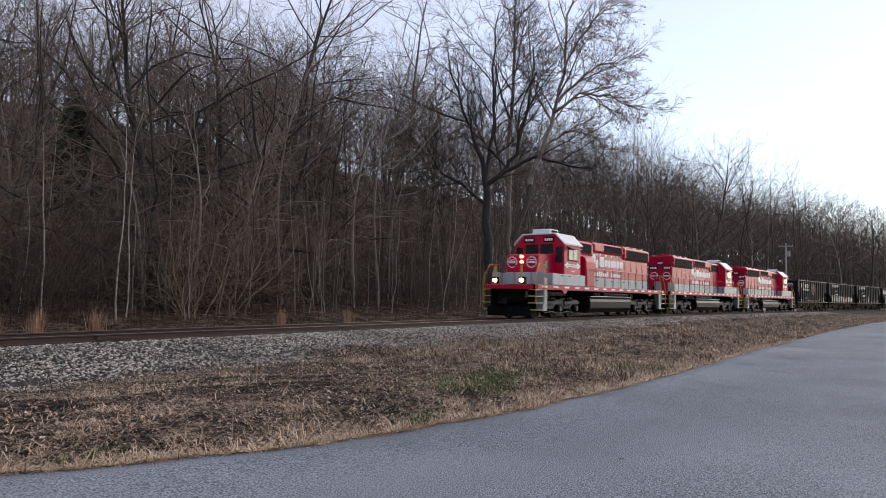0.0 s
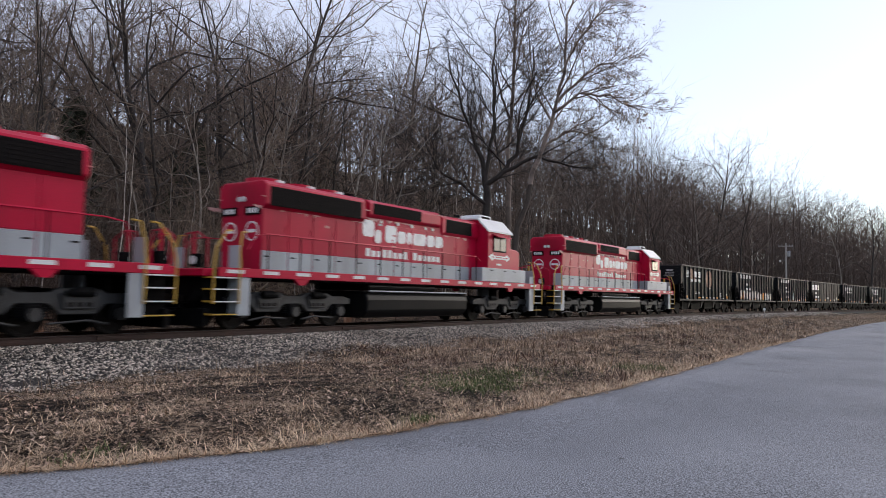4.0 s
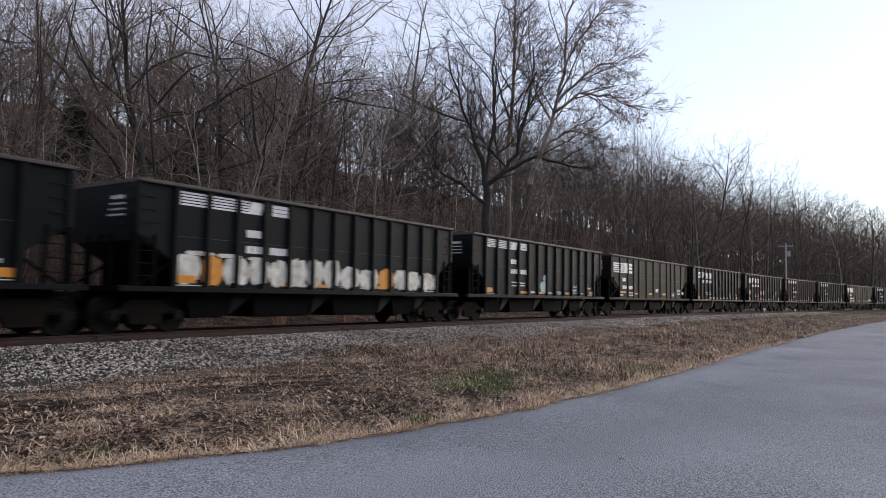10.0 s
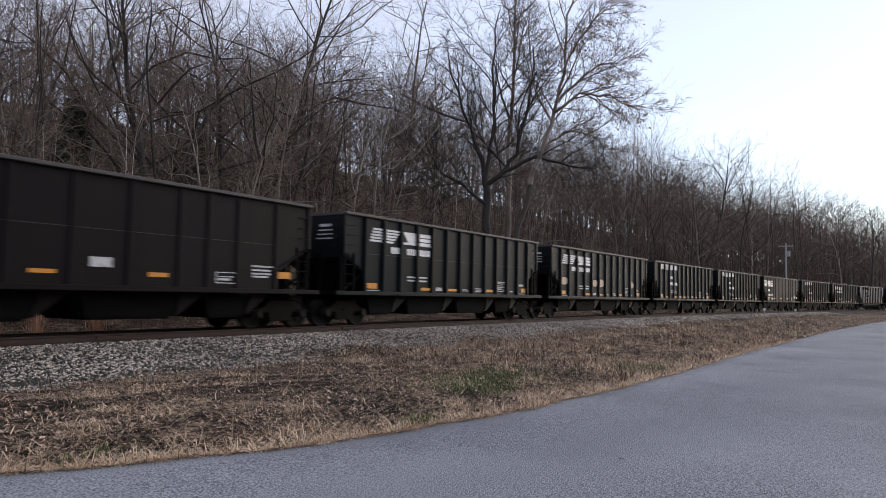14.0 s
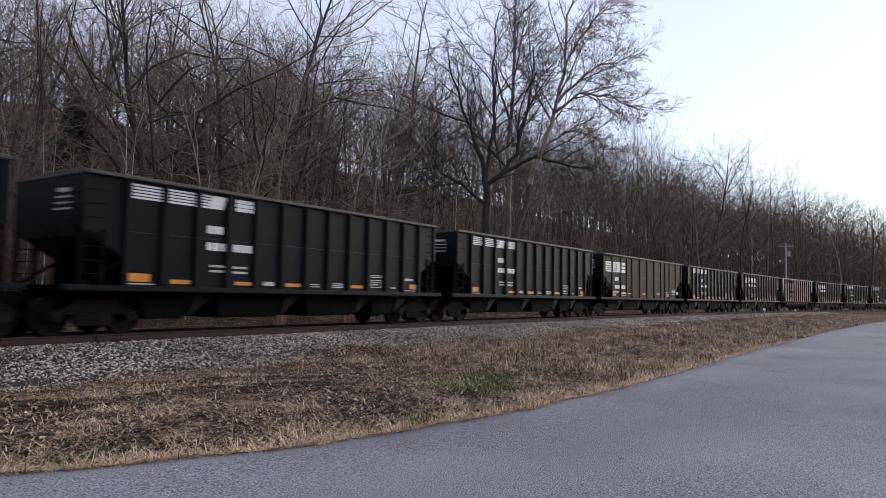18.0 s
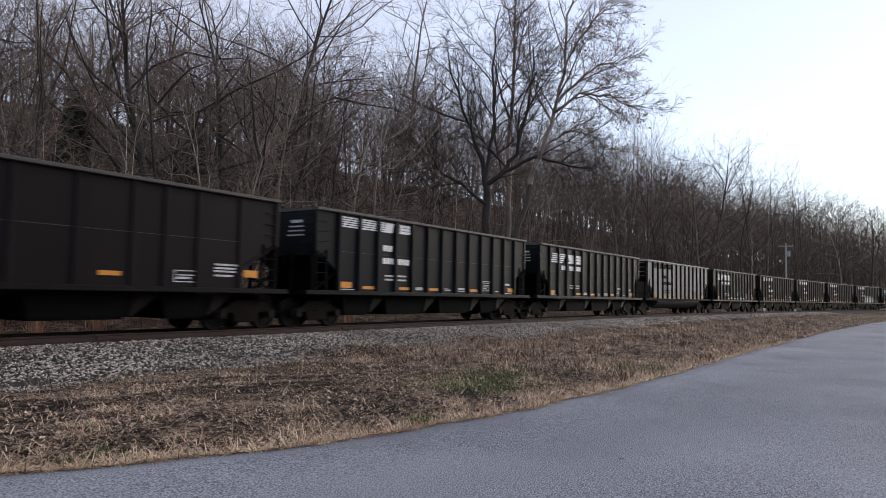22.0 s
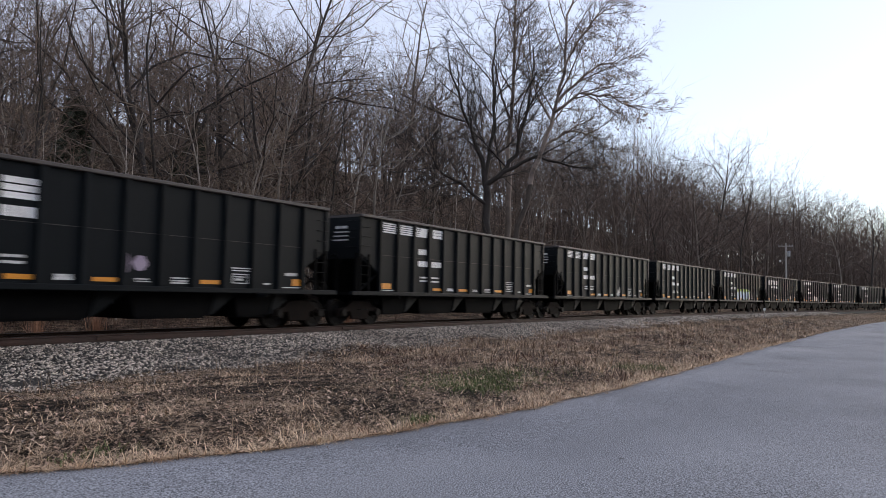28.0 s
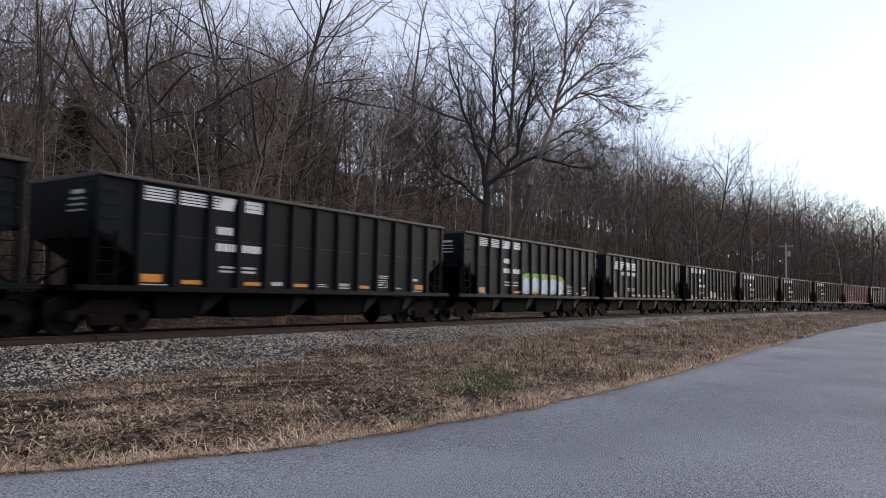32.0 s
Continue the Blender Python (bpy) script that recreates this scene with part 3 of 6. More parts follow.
        part("brake_reservoir", Solid().tube([(-5.35, -0.75, 0.85), (-4.75, -0.75, 0.85)], 0.17, 12), BLACK_STEEL, car)
    part("brake_pipe", Solid().tube([(-hb + 1.6, 0.95, 0.62), (hb - 1.6, 0.95, 0.62)], 0.03, 6), PIPE, car, "pale brake pipe")
    for u, v in zip(places, places[1:]):
        part("weld_seam", Solid().box(u - hb + 0.07, -1.548, 2.478, v - hb - 0.07, -1.545, 2.488), TOP_EDGE if paint is not HOPPER_GREY else paint, car)
    part("brake_wheel", Solid().lathe([(-0.03, 0.24), (0.0, 0.27), (0.03, 0.24)], sides=16), BLACK_STEEL, car, at=(-hb - 0.3, -0.7, 2.2)).rotation_euler = (0, 0, pi / 2)
    return car


def stencils(car, length, wide=True, tone=STENCIL, logo=LETTER_WHITE, orange=True, big=True, seed=0, split=True):
    """Painted marks on the side that faces the road: stripes and blocks of the emblem, data bars, reflectors."""
    rnd = random.Random(seed)
    hb = length / 2 - OVERHANG
    body = 2 * hb
    if big and wide == "close":
        for k in range(5):
            z = 2.74 + 0.13 * k
            part("emblem_stripe", plate(Solid(), 0.43 - hb, 2.05 + 0.03 * k - hb, z, z + 0.088), logo, car)
        part("emblem_block", Solid().prism([(x - hb, z) for x, z in ((2.0, 2.74), (2.86, 2.74), (2.86, 3.37), (2.14, 3.37), (2.2, 3.0))], -1.558, -1.552), logo, car)
        levels, spread = (2.74, 2.97, 3.2, 0.17), (2.98, 3.52)
        marks = [(1.87, 2.46, 2.21, 2.43), (1.89, 2.6, 1.73, 1.95), (2.86, 3.6, 1.73, 1.95)]
        bars = [(2.97, 3.73, 1.31, 1.36), (2.97, 3.73, 1.4, 1.45), (2.97, 3.7, 1.49, 1.54), (1.5, 2.0, 1.3, 1.4), (12.7, 13.5, 1.8, 1.85), (12.7, 13.4, 1.7, 1.75), (12.7, 13.4, 1.6, 1.65), (12.7, 13.3, 1.5, 1.55)]
        oranges = [(1.46, 2.5, 1.47, 1.58), (4.0, 4.57, 1.41, 1.5), (6.62, 7.19, 1.42, 1.51), (9.45, 10.0, 1.42, 1.53), (13.7, 14.2, 1.5, 1.7)]
        frame_at = (11.46, 12.15, 1.31, 1.62)
        if seed == 3:
            bars.append((7.95, 8.49, 1.61, 1.84))
    elif big and wide == "slant":
        for k in range(5):
            z = 2.93 + 0.104 * k
            part("emblem_stripe", plate(Solid(), 1.3 + 0.042 * k - hb, 2.07 - hb, z, z + 0.07, skew=0.03), logo, car)
            if split:
                part("emblem_stripe", plate(Solid(), 2.18 - hb, 2.6 + 0.11 * k - hb, z, z + 0.07, skew=0.05), logo, car)
        part("emblem_block", Solid().prism([(x - hb, z) for x, z in ((3.2, 2.95), (4.08, 2.95), (4.08, 3.41), (3.2, 3.41), (3.5, 3.04), (3.2, 3.02))], -1.558, -1.552), logo, car)
        levels, spread = (2.95, 3.115, 3.28, 0.13), (4.22, 4.94)
        marks = [(2.5, 3.0, 2.57, 2.8), (3.45, 4.05, 2.57, 2.8), (4.23, 4.94, 2.57, 2.8)]
        bars = [(5.37, 5.78, 1.28, 1.41)]
        oranges = [(1.14, 1.74, 1.29, 1.48), (4.36, 4.95, 1.27, 1.38), (6.24, 6.84, 1.27, 1.37), (9.19, 9.8, 1.28, 1.39), (12.48, 12.98, 1.3, 1.5)]
        frame_at = (10.22, 10.78, 1.32, 1.59)
    else:
        levels = None
        if big:
            for k in range(5):
                z = 3.3 + 0.076 * k
                for x0, x1 in ((1.16, 2.0), (2.16, 2.99), (3.15, 3.42)):
                    part("emblem_stripe", plate(Solid(), x0 - hb, x1 - hb, z, z + 0.05), logo, car)
            part("emblem_block", Solid().prism([(x - hb, z) for x, z in ((3.4, 3.3), (3.86, 3.3), (3.98, 3.65), (3.48, 3.65))], -1.558, -1.552), logo, car)
            levels, spread = (3.32, 3.435, 3.55, 0.098), (4.3, 4.92)
        marks = [(3.38, 3.91, 2.63, 2.84), (3.38, 4.04, 2.18, 2.39), (4.25, 4.93, 2.18, 2.39)]
        bars = [(5.37, 5.78, 1.28, 1.39)]
        oranges = [(1.14, 1.74, 1.29, 1.49), (4.36, 4.95, 1.27, 1.37), (6.24, 6.84, 1.27, 1.37), (9.19, 9.8, 1.28, 1.38), (12.48, 12.98, 1.3, 1.48)]
        if seed % 3 == 0:
            oranges.append((2.33, 2.91, 1.26, 1.37))
        frame_at = (10.22, 10.78, 1.32, 1.59)
    if wide != "close":
        for x0, x1 in ((3.5, 3.98), (4.26, 4.74)):
            bars += [(x0, x1, 1.73, 1.79), (x0, x1, 1.6, 1.66)]
        for k in range(3):
            bars.append((8.3, 8.78, 1.27 + 0.058 * k, 1.305 + 0.058 * k))
        bars += [(7.3, 7.7, 1.28, 1.31), (7.3, 7.66, 1.34, 1.37), (10.2, 10.88, 1.73, 1.76), (10.2, 10.82, 1.66, 1.69), (12.2, 12.66, 1.6, 1.69), (12.1, 12.9, 1.23, 1.26), (1.14, 1.9, 1.22, 1.25), (11.35, 11.6, 1.3, 1.35)]
    if levels:
        s = Solid()
        for z in levels[:3]:
            plate(s, spread[0] - hb, spread[1] - hb, z, z + levels[3])
        part("emblem_block", s, logo, car)
    for x0, x1, z0, z1 in marks:                      # the car's number: a row of plain blocks
        s = Solid()
        n = max(2, int(round((x1 - x0) / 0.19)))
        step = (x1 - x0) / n
        for k in range(n):
            plate(s, x0 + k * step - hb, x0 + (k + 0.82) * step - hb, z0, z1)
        part("data_bar", s, logo if big else tone, car, "white stencilled bars")
    for x0, x1, z0, z1 in bars:
        dz = rnd.uniform(-0.01, 0.01)
        part("data_bar", plate(Solid(), x0 - hb, x1 - hb, z0 + dz, z1 + dz), tone, car, "faded white stencilled bar")
    x0, x1, z0, z1 = frame_at
    s = Solid()
    for q in ((x0, x1, z0, z0 + 0.025), (x0, x1, z1 - 0.025, z1), (x0, x0 + 0.03, z0, z1), (x1 - 0.03, x1, z0, z1), (x0 + 0.08, x1 - 0.2, z0 + 0.08, z0 + 0.14), (x0 + 0.08, x1 - 0.1, z0 + 0.17, z0 + 0.2)):
        plate(s, q[0] - hb, q[1] - hb, q[2], q[3])
    part("data_panel", s, tone, car, "framed white stencil panel")
    if orange:
        for x0, x1, z0, z1 in oranges:
            part("reflector", plate(Solid(), x0 - hb, x1 - hb, z0, z1), ORANGE, car, "orange reflective strip")
    for k, (a, b) in enumerate(((-1.0, -0.45), (-1.05, -0.4), (-1.05, -0.35), (-1.05, -0.3))):
        z = 3.35 - 0.14 * k
        part("data_bar", Solid().box(-hb - 0.032, a, z, -hb - 0.026, b, z + (0.09 if k == 0 else 0.04)), tone, car)


def graffiti(car, length, blobs, seed):
    """Sprayed patches, each cut by the ribs: (panel place from the corner, height, half width, half height, paint)."""
    rnd = random.Random(seed)
    hb = length / 2 - OVERHANG
    edges = [0.0] + rib_places(length, False)
    for j, (cx, cz, rx, rz, mat, *form) in enumerate(blobs):
        cx -= hb
        power = form[0] if form else 4
        rough = 0.72 if power == 4 else 0.93
        for left, right in zip(edges, edges[1:]):
            a = max(left - hb + 0.068, cx - rx)
            b = min(right - hb - 0.068, cx + rx)
            if b - a < 0.05:
                continue
            n = max(3, int((b - a) / 0.08))
            lo, hi = [], []
            for k in range(n + 1):
                x = a + (b - a) * k / n
                u = max(0.0, 1 - abs((x - cx) / (rx * 1.02)) ** power) ** 0.5
                lo.append((x, max(1.22, cz - rz * u * rnd.uniform(rough, 1.0))))
                hi.append((x, min(3.68, max(1.24, cz + rz * u * rnd.uniform(rough, 1.0)))))
            y0, y1 = -1.5525 - 0.0012 * j, -1.5482 - 0.0012 * j
            nn = n + 1
            v = [(x, y, z) for y in (y0, y1) for row in (lo, hi) for x, z in row]
            f = [(k, k + 1, nn + k + 1, nn + k) for k in range(n)] + [(k, nn + k, 3 * nn + k, 2 * nn + k) for k in (0, n)]
            f += [(2 * nn + k, 3 * nn + k, 3 * nn + k + 1, 2 * nn + k + 1) for k in range(n)]
            for k in range(n):
                f += [(k, 2 * nn + k, 2 * nn + k + 1, k + 1), (nn + k, nn + k + 1, 3 * nn + k + 1, 3 * nn + k)]
            part("graffiti", Solid().add(v, f), mat, car, "sprayed graffiti patch")


# ---------------------------------------------------------------- diesel locomotives
def six_wheel_bogie(loco, x):
    bogie = part("bogie", Solid().box(-2.3, -0.7, 0.62, 2.3, 0.7, 0.92), BLACK_STEEL, loco, "grey-black three-axle locomotive bogie", at=(x, 0, 0))
    o = [(-2.62, 0.74), (-2.62, 0.92), (-2.3, 1.0), (-1.75, 1.0), (-1.5, 1.1), (-0.55, 1.1), (-0.35, 1.0), (0.35, 1.0), (0.55, 1.1), (1.5, 1.1), (1.75, 1.0), (2.3, 1.0), (2.62, 0.92), (2.62, 0.74), (1.7, 0.74), (1.45, 0.5), (0.62, 0.5), (0.36, 0.74), (-0.36, 0.74), (-0.62, 0.5), (-1.45, 0.5), (-1.7, 0.74)]
    for side in (-1, 1):
        part("side_frame", Solid().prism(o, side * 0.96, side * 1.14), TRUCK_GREY, bogie, "cast grey side frame", bevel=0.02)
        for dx in (-2.05, 0, 2.05):
            part("axle_box", Solid().prism([(dx - 0.24, 0.36), (dx + 0.24, 0.36), (dx + 0.2, 0.74), (dx - 0.2, 0.74)], side * 1.0, side * 1.22), BLACK_STEEL, bogie, bevel=0.03)
            part("bearing_cap", Solid().disc(dx, 0.508, 0.15, side * 1.21, side * 1.29, 16), TRUCK_GREY, bogie)
        for dx in (-1.03, 1.03):
            part("casting_rib", Solid().prism([(dx - 0.46, 0.98), (dx + 0.46, 0.98), (dx + 0.34, 0.62), (dx - 0.34, 0.62)], side * 1.14, side * 1.2), TRUCK_GREY, bogie, bevel=0.02)
            for k in (-0.22, 0, 0.22):
                # pockets are not cut in: dark plates paint the shade inside them
                part("casting_pocket", Solid().box(dx + k - 0.07, min(side * 1.2, side * 1.204), 0.68, dx + k + 0.07, max(side * 1.2, side * 1.204), 0.78), GRILLE, bogie)
            part("brake_cylinder", Solid().tube([(dx - 0.3, side * 1.24, 1.02), (dx + 0.12, side * 1.24, 1.02), (dx + 0.34, side * 1.24, 0.98)], [0.11, 0.11, 0.05], 12), BLACK_STEEL, bogie)
            part("brake_rod", Solid().tube([(dx - 0.7, side * 1.18, 0.27), (dx - 0.2, side * 1.2, 0.36), (dx + 0.7, side * 1.18, 0.3)], 0.03, 6), TRUCK_GREY, bogie)
        for dx in (-2.32, -0.3, 0.3, 1.75):
            part("spring", Solid().tube([(dx, side * 1.08, 0.44 + 0.02 * k) for k in range(15)], [0.085 if k % 3 else 0.06 for k in range(15)], 8), BLACK_STEEL, bogie)
        part("sand_pipe", Solid().tube([(-2.75, side * 1.0, 1.4), (-2.7, side * 0.95, 0.7), (-2.62, side * 0.78, 0.2)], 0.025, 6), BLACK_STEEL, bogie)
    for dx in (-2.05, 0, 2.05):
        wheelset(0.508, bogie, (dx, 0, 0.508))
    return bogie


def locomotive(label, lit, worn=20):
    """A six-axle road switcher, cab end towards +x, with a walkway round its hood."""
    lo = tagged(new("diesel_locomotive"), label, "locomotive", "train engines")
    HOOD0, HOOD1, CAB0, CAB1, NOSE = -7.8, 4.62, 4.62, 6.7, 8.63
    part("underframe", Solid().box(-9.75, -1.46, 1.45, 9.75, 1.46, 1.74), BLACK_STEEL, lo, bevel=0.02)
    for side in (-1, 1):
        part("side_sill", Solid().box(-9.75, side * 1.46, 1.5, 9.75, side * 1.53, 1.755), RED, lo, "red frame sill", bevel=0.01)
        for i in range(15):
            x = -9.2 + i * 1.3
            part("reflector", Solid().box(x - 0.29, side * 1.531, 1.6, x + 0.29, side * 1.537, 1.7), WHITE_PAINT, lo, "white reflective dash")
        for x in (-6.65, 6.65):
            part("jacking_pad", Solid().prism([(x - 0.3, 1.5), (x + 0.3, 1.5), (x + 0.12, 1.32), (x - 0.12, 1.32)], side * 1.42, side * 1.54), RED, lo)
    # long hood
    part("long_hood", Solid().prism([(-0.92, 1.74), (-0.92, 4.14), (-0.72, 4.4), (0.72, 4.4), (0.92, 4.14), (0.92, 1.74)], HOOD0, HOOD1, axis="x"), RED, lo, "red engine hood", bevel=0.04)
    for side in (-1, 1):
        n = 11
        w = (HOOD1 - 0.65 - HOOD0) / n
        for i in range(n):
            x = HOOD0 + i * w
            door = part("hood_door", Solid().box(x + 0.02, side * 0.915, 1.77, x + w - 0.02, side * 0.952, 2.35), GREY_PAINT, lo, "grey lower hood door", bevel=0.008)
            part("latch", Solid().box(x + 0.1, side * 0.952, 2.16, x + 0.3, side * 0.962, 2.2), BLACK_STEEL, door)
            up = part("hood_door", Solid().box(x + 0.02, side * 0.915, 2.37, x + w - 0.02, side * 0.938, 3.66), RED, lo, "red hood door", bevel=0.006)
            part("handle", Solid().box(x + w - 0.14, side * 0.938, 2.95, x + w - 0.1, side * 0.955, 3.15), RED, up)
        part("hood_rail", Solid().tube([(HOOD0 + 0.1, side * 0.99, 2.86), (HOOD1 - 0.8, side * 0.99, 2.86)], 0.018, 6), RED, lo)
    # radiators, brake grids, filters
    part("radiator_housing", Solid().prism([(-0.94, 3.62), (-1.08, 3.75), (-1.08, 4.36), (-0.9, 4.5), (0.9, 4.5), (1.08, 4.36), (1.08, 3.75), (0.94, 3.62)], HOOD0, -3.2, axis="x"), RED, lo, "flared radiator housing", bevel=0.03)
    part("brake_housing", Solid().prism([(-0.94, 3.85), (-1.04, 3.95), (-1.04, 4.36), (-0.85, 4.5), (0.85, 4.5), (1.04, 4.36), (1.04, 3.95), (0.94, 3.85)], -2.95, 1.6, axis="x"), RED, lo, "dynamic brake housing", bevel=0.03)
    part("filter_housing", Solid().prism([(-0.94, 3.6), (-1.0, 3.7), (-1.0, 4.3), (-0.8, 4.44), (0.8, 4.44), (1.0, 4.3), (1.0, 3.7), (0.94, 3.6)], 1.75, 4.6, axis="x"), RED, lo, bevel=0.02)
    for side in (-1, 1):
        for x0, x1, z0, z1, y in ((HOOD0 + 0.17, -3.45, 3.72, 4.31, 1.08), (-2.75, 0.18, 3.98, 4.37, 1.04), (2.0, 4.03, 3.72, 4.27, 1.0)):
            g = part("grille", Solid().box(x0, side * y, z0, x1, side * (y + 0.012), z1), GRILLE, lo, "black louvred grille")
            for k in range(6):
                z = z0 + (z1 - z0) * (k + 0.5) / 6
                part("louvre", Solid().box(x0 + 0.03, side * (y + 0.012), z - 0.012, x1 - 0.03, side * (y + 0.022), z + 0.012), GRILLE, g)
        for x in (-2.2, -1.2, -0.3, 0.6, 1.1, 3.0):
            part("hood_hinge", Solid().box(x - 0.06, side * 0.952, 3.7, x + 0.06, side * 0.975, 3.8), WHITE_PAINT, lo)
    for x in (-7.0, -5.65, -4.3):
        part("radiator_fan", Solid().tube([(x, 0, 4.48), (x, 0, 4.66)], 0.56, 20), RED, lo)
        for side in (-1, 1):
            part("lifting_lug", Solid().box(x - 0.12, side * 0.72, 4.48, x + 0.12, side * 0.86, 4.58), WHITE_PAINT, lo)
    for x in (-2.2, -0.9, 0.7):
        part("brake_fan", Solid().tube([(x, 0, 4.48), (x, 0, 4.58)], 0.5, 20), RED, lo)
    part("exhaust_stack", Solid().tube([(-3.05, 0, 4.4), (-3.05, 0, 4.72)], 0.28, 14), BLACK_STEEL, lo)
    part("blower_duct", Solid().prism([(0.9, 1.76), (1.34, 1.76), (1.34, 3.2), (1.28, 3.4), (1.12, 3.52), (0.9, 3.56)], 2.25, 3.5, axis="x"), RED, lo, "red blower duct bulge", bevel=0.04)
    # cab
    cab = part("cab", Solid().prism([(-1.5, 1.76), (-1.5, 3.98), (-0.95, 4.5), (0.95, 4.5), (1.5, 3.98), (1.5, 1.76)], CAB0, CAB1, axis="x"), RED, lo, "red crew cab", bevel=0.025)
    part("cab_roof", Solid().prism([(-1.56, 3.96), (-0.98, 4.53), (0.98, 4.53), (1.56, 3.96), (1.56, 4.03), (1.0, 4.6), (-1.0, 4.6), (-1.56, 4.03)], CAB0 - 0.12, CAB1 + 0.1, axis="x"), WHITE_PAINT, lo, "white cab roof")
    ac = part("roof_cooler", Solid().box(5.46, -0.55, 4.6, 6.5, 0.55, 4.86), WHITE_PAINT, lo, "white roof air conditioner", bevel=0.04)
    part("vent", Solid().box(5.6, 0.55, 4.66, 6.35, 0.56, 4.8), GRILLE, ac)
    part("vent", Solid().box(5.6, -0.56, 4.66, 6.35, -0.55, 4.8), GRILLE, ac)
    for side in (-1, 1):
        win = part("cab_window", Solid().box(5.05, side * 1.5, 3.1, 6.25, side * 1.525, 3.82), BLACK_STEEL, cab, "side window of the cab")
        for x in (5.11, 5.68):
            part("pane", Solid().box(x, side * 1.525, 3.16, x + 0.5, side * 1.535, 3.77), GLASS_DARK, win)
        part("awning", Solid().prism([(side * 1.5, 3.86), (side * 1.5, 3.9), (side * 1.78, 3.78), (side * 1.78, 3.74)], 5.0, 6.35, axis="x"), RED, cab)
        em = Solid()
        em.prism([(4.66, 2.86), (5.0, 3.02), (5.14, 2.93), (6.18, 2.93), (6.32, 3.02), (6.64, 2.86), (6.32, 2.69), (6.18, 2.77), (5.14, 2.77), (5.0, 2.69)], side * 1.503, side * 1.509)
        part("emblem", em, LETTER_WHITE, cab, "white arrow emblem")
        em2 = Solid()
        for k in range(5):
            em2.box(4.98 + k * 0.3, side * 1.509, 2.84, 5.2 + k * 0.3, side * 1.514, 2.88)
        part("emblem_bar", em2, RED, cab)
        part("data_bar", Solid().box(5.4, side * 1.503, 2.5, 5.8, side * 1.509, 2.58), LETTER_WHITE, cab)
        part("battery_box", Solid().box(4.09, side * 0.97, 1.76, 8.12, side * 1.545, 2.36), GREY_PAINT, lo, "grey battery box", bevel=0.015)
        for x in (4.9, 6.1, 7.0):
            part("latch", Solid().box(x - 0.12, side * 1.545, 2.24, x + 0.12, side * 1.556, 2.28), BLACK_STEEL, lo)
        y0, y1 = sorted((side * 1.0, side * 1.42))
        part("cab_door_window", Solid().box(CAB1, y0, 3.0, CAB1 + 0.015, y1, 3.85), GLASS_DARK, cab)
        y0, y1 = sorted((side * 0.06, side * 0.85))
        part("windshield", Solid().box(CAB1, y0, 3.48, CAB1 + 0.015, y1, 4.0), GLASS_DARK, cab, "dark windshield pane")
        y0, y1 = sorted((side * 0.28, side * 0.9))
        board = part("number_board", Solid().box(CAB1 + 0.01, y0, 4.12, CAB1 + 0.06, y1, 4.38), BLACK_STEEL, cab, "black number board")
        for k in range(4):
            yy = y0 + 0.08 + k * 0.125
            part("data_bar", Solid().box(CAB1 + 0.06, yy, 4.18, CAB1 + 0.066, yy + 0.09, 4.32), LETTER_WHITE, board)
    # short nose
    part("nose", Solid().prism([(CAB1, 1.76), (CAB1, 3.46), (NOSE - 0.35, 3.38), (NOSE, 3.3), (NOSE, 1.76)], -0.95, 0.95), RED, lo, "red short nose", bevel=0.06)
    part("nose_skirt", Solid().box(CAB1 + 0.2, -0.965, 1.77, NOSE + 0.015, 0.965, 2.4), GREY_PAINT, lo, "grey lower nose", bevel=0.02)
    part("nose_door", Solid().box(7.35, 0.95, 1.8, 7.95, 0.972, 3.1), RED, lo, bevel=0.01)
    part("nose_door_window", Solid().box(7.45, 0.972, 2.5, 7.85, 0.98, 3.02), GLASS_DARK, lo)
    for side in (-1, 1):
        ring = Solid()
        n = 24
        ring.tube([(NOSE + 0.005, side * 0.58, 2.93), (NOSE + 0.02, side * 0.58, 2.93)], 0.3, n)
        badge = part("round_emblem", ring, LETTER_WHITE, lo, "round white emblem")
        part("emblem_disc", Solid().tube([(NOSE + 0.02, side * 0.58, 2.93), (NOSE + 0.026, side * 0.58, 2.93)], 0.255, n), RED, badge)
        part("emblem_bar", Solid().box(NOSE + 0.026, side * 0.58 - 0.2, 2.88, NOSE + 0.032, side * 0.58 + 0.2, 2.98), LETTER_WHITE, badge)
        part("emblem_bar", Solid().box(NOSE + 0.026, side * 0.58 - 0.14, 3.02, NOSE + 0.032, side * 0.58 + 0.16, 3.07), LETTER_WHITE, badge)
        # emblem and number board on the hood end
        badge = part("round_emblem", Solid().tube([(HOOD0 - 0.02, side * 0.5, 2.95), (HOOD0 - 0.005, side * 0.5, 2.95)], 0.3, n), LETTER_WHITE, lo, "round white emblem")
        part("emblem_disc", Solid().tube([(HOOD0 - 0.026, side * 0.5, 2.95), (HOOD0 - 0.02, side * 0.5, 2.95)], 0.255, n), RED, badge)
        part("emblem_bar", Solid().box(HOOD0 - 0.032, side * 0.5 - 0.2, 2.9, HOOD0 - 0.026, side * 0.5 + 0.2, 3.0), LETTER_WHITE, badge)
        y0, y1 = sorted((side * 0.2, side * 0.88))
        board = part("number_board", Solid().box(HOOD0 - 0.05, y0, 3.45, HOOD0 - 0.005, y1, 3.7), BLACK_STEEL, lo, "black number board")
        for k in range(4):
            yy = y0 + 0.1 + k * 0.13
            part("data_bar", Solid().box(HOOD0 - 0.056, yy, 3.5, HOOD0 - 0.05, yy + 0.09, 3.65), LETTER_WHITE, board)
    lamp = HEADLIGHT if lit else WHITE_PAINT
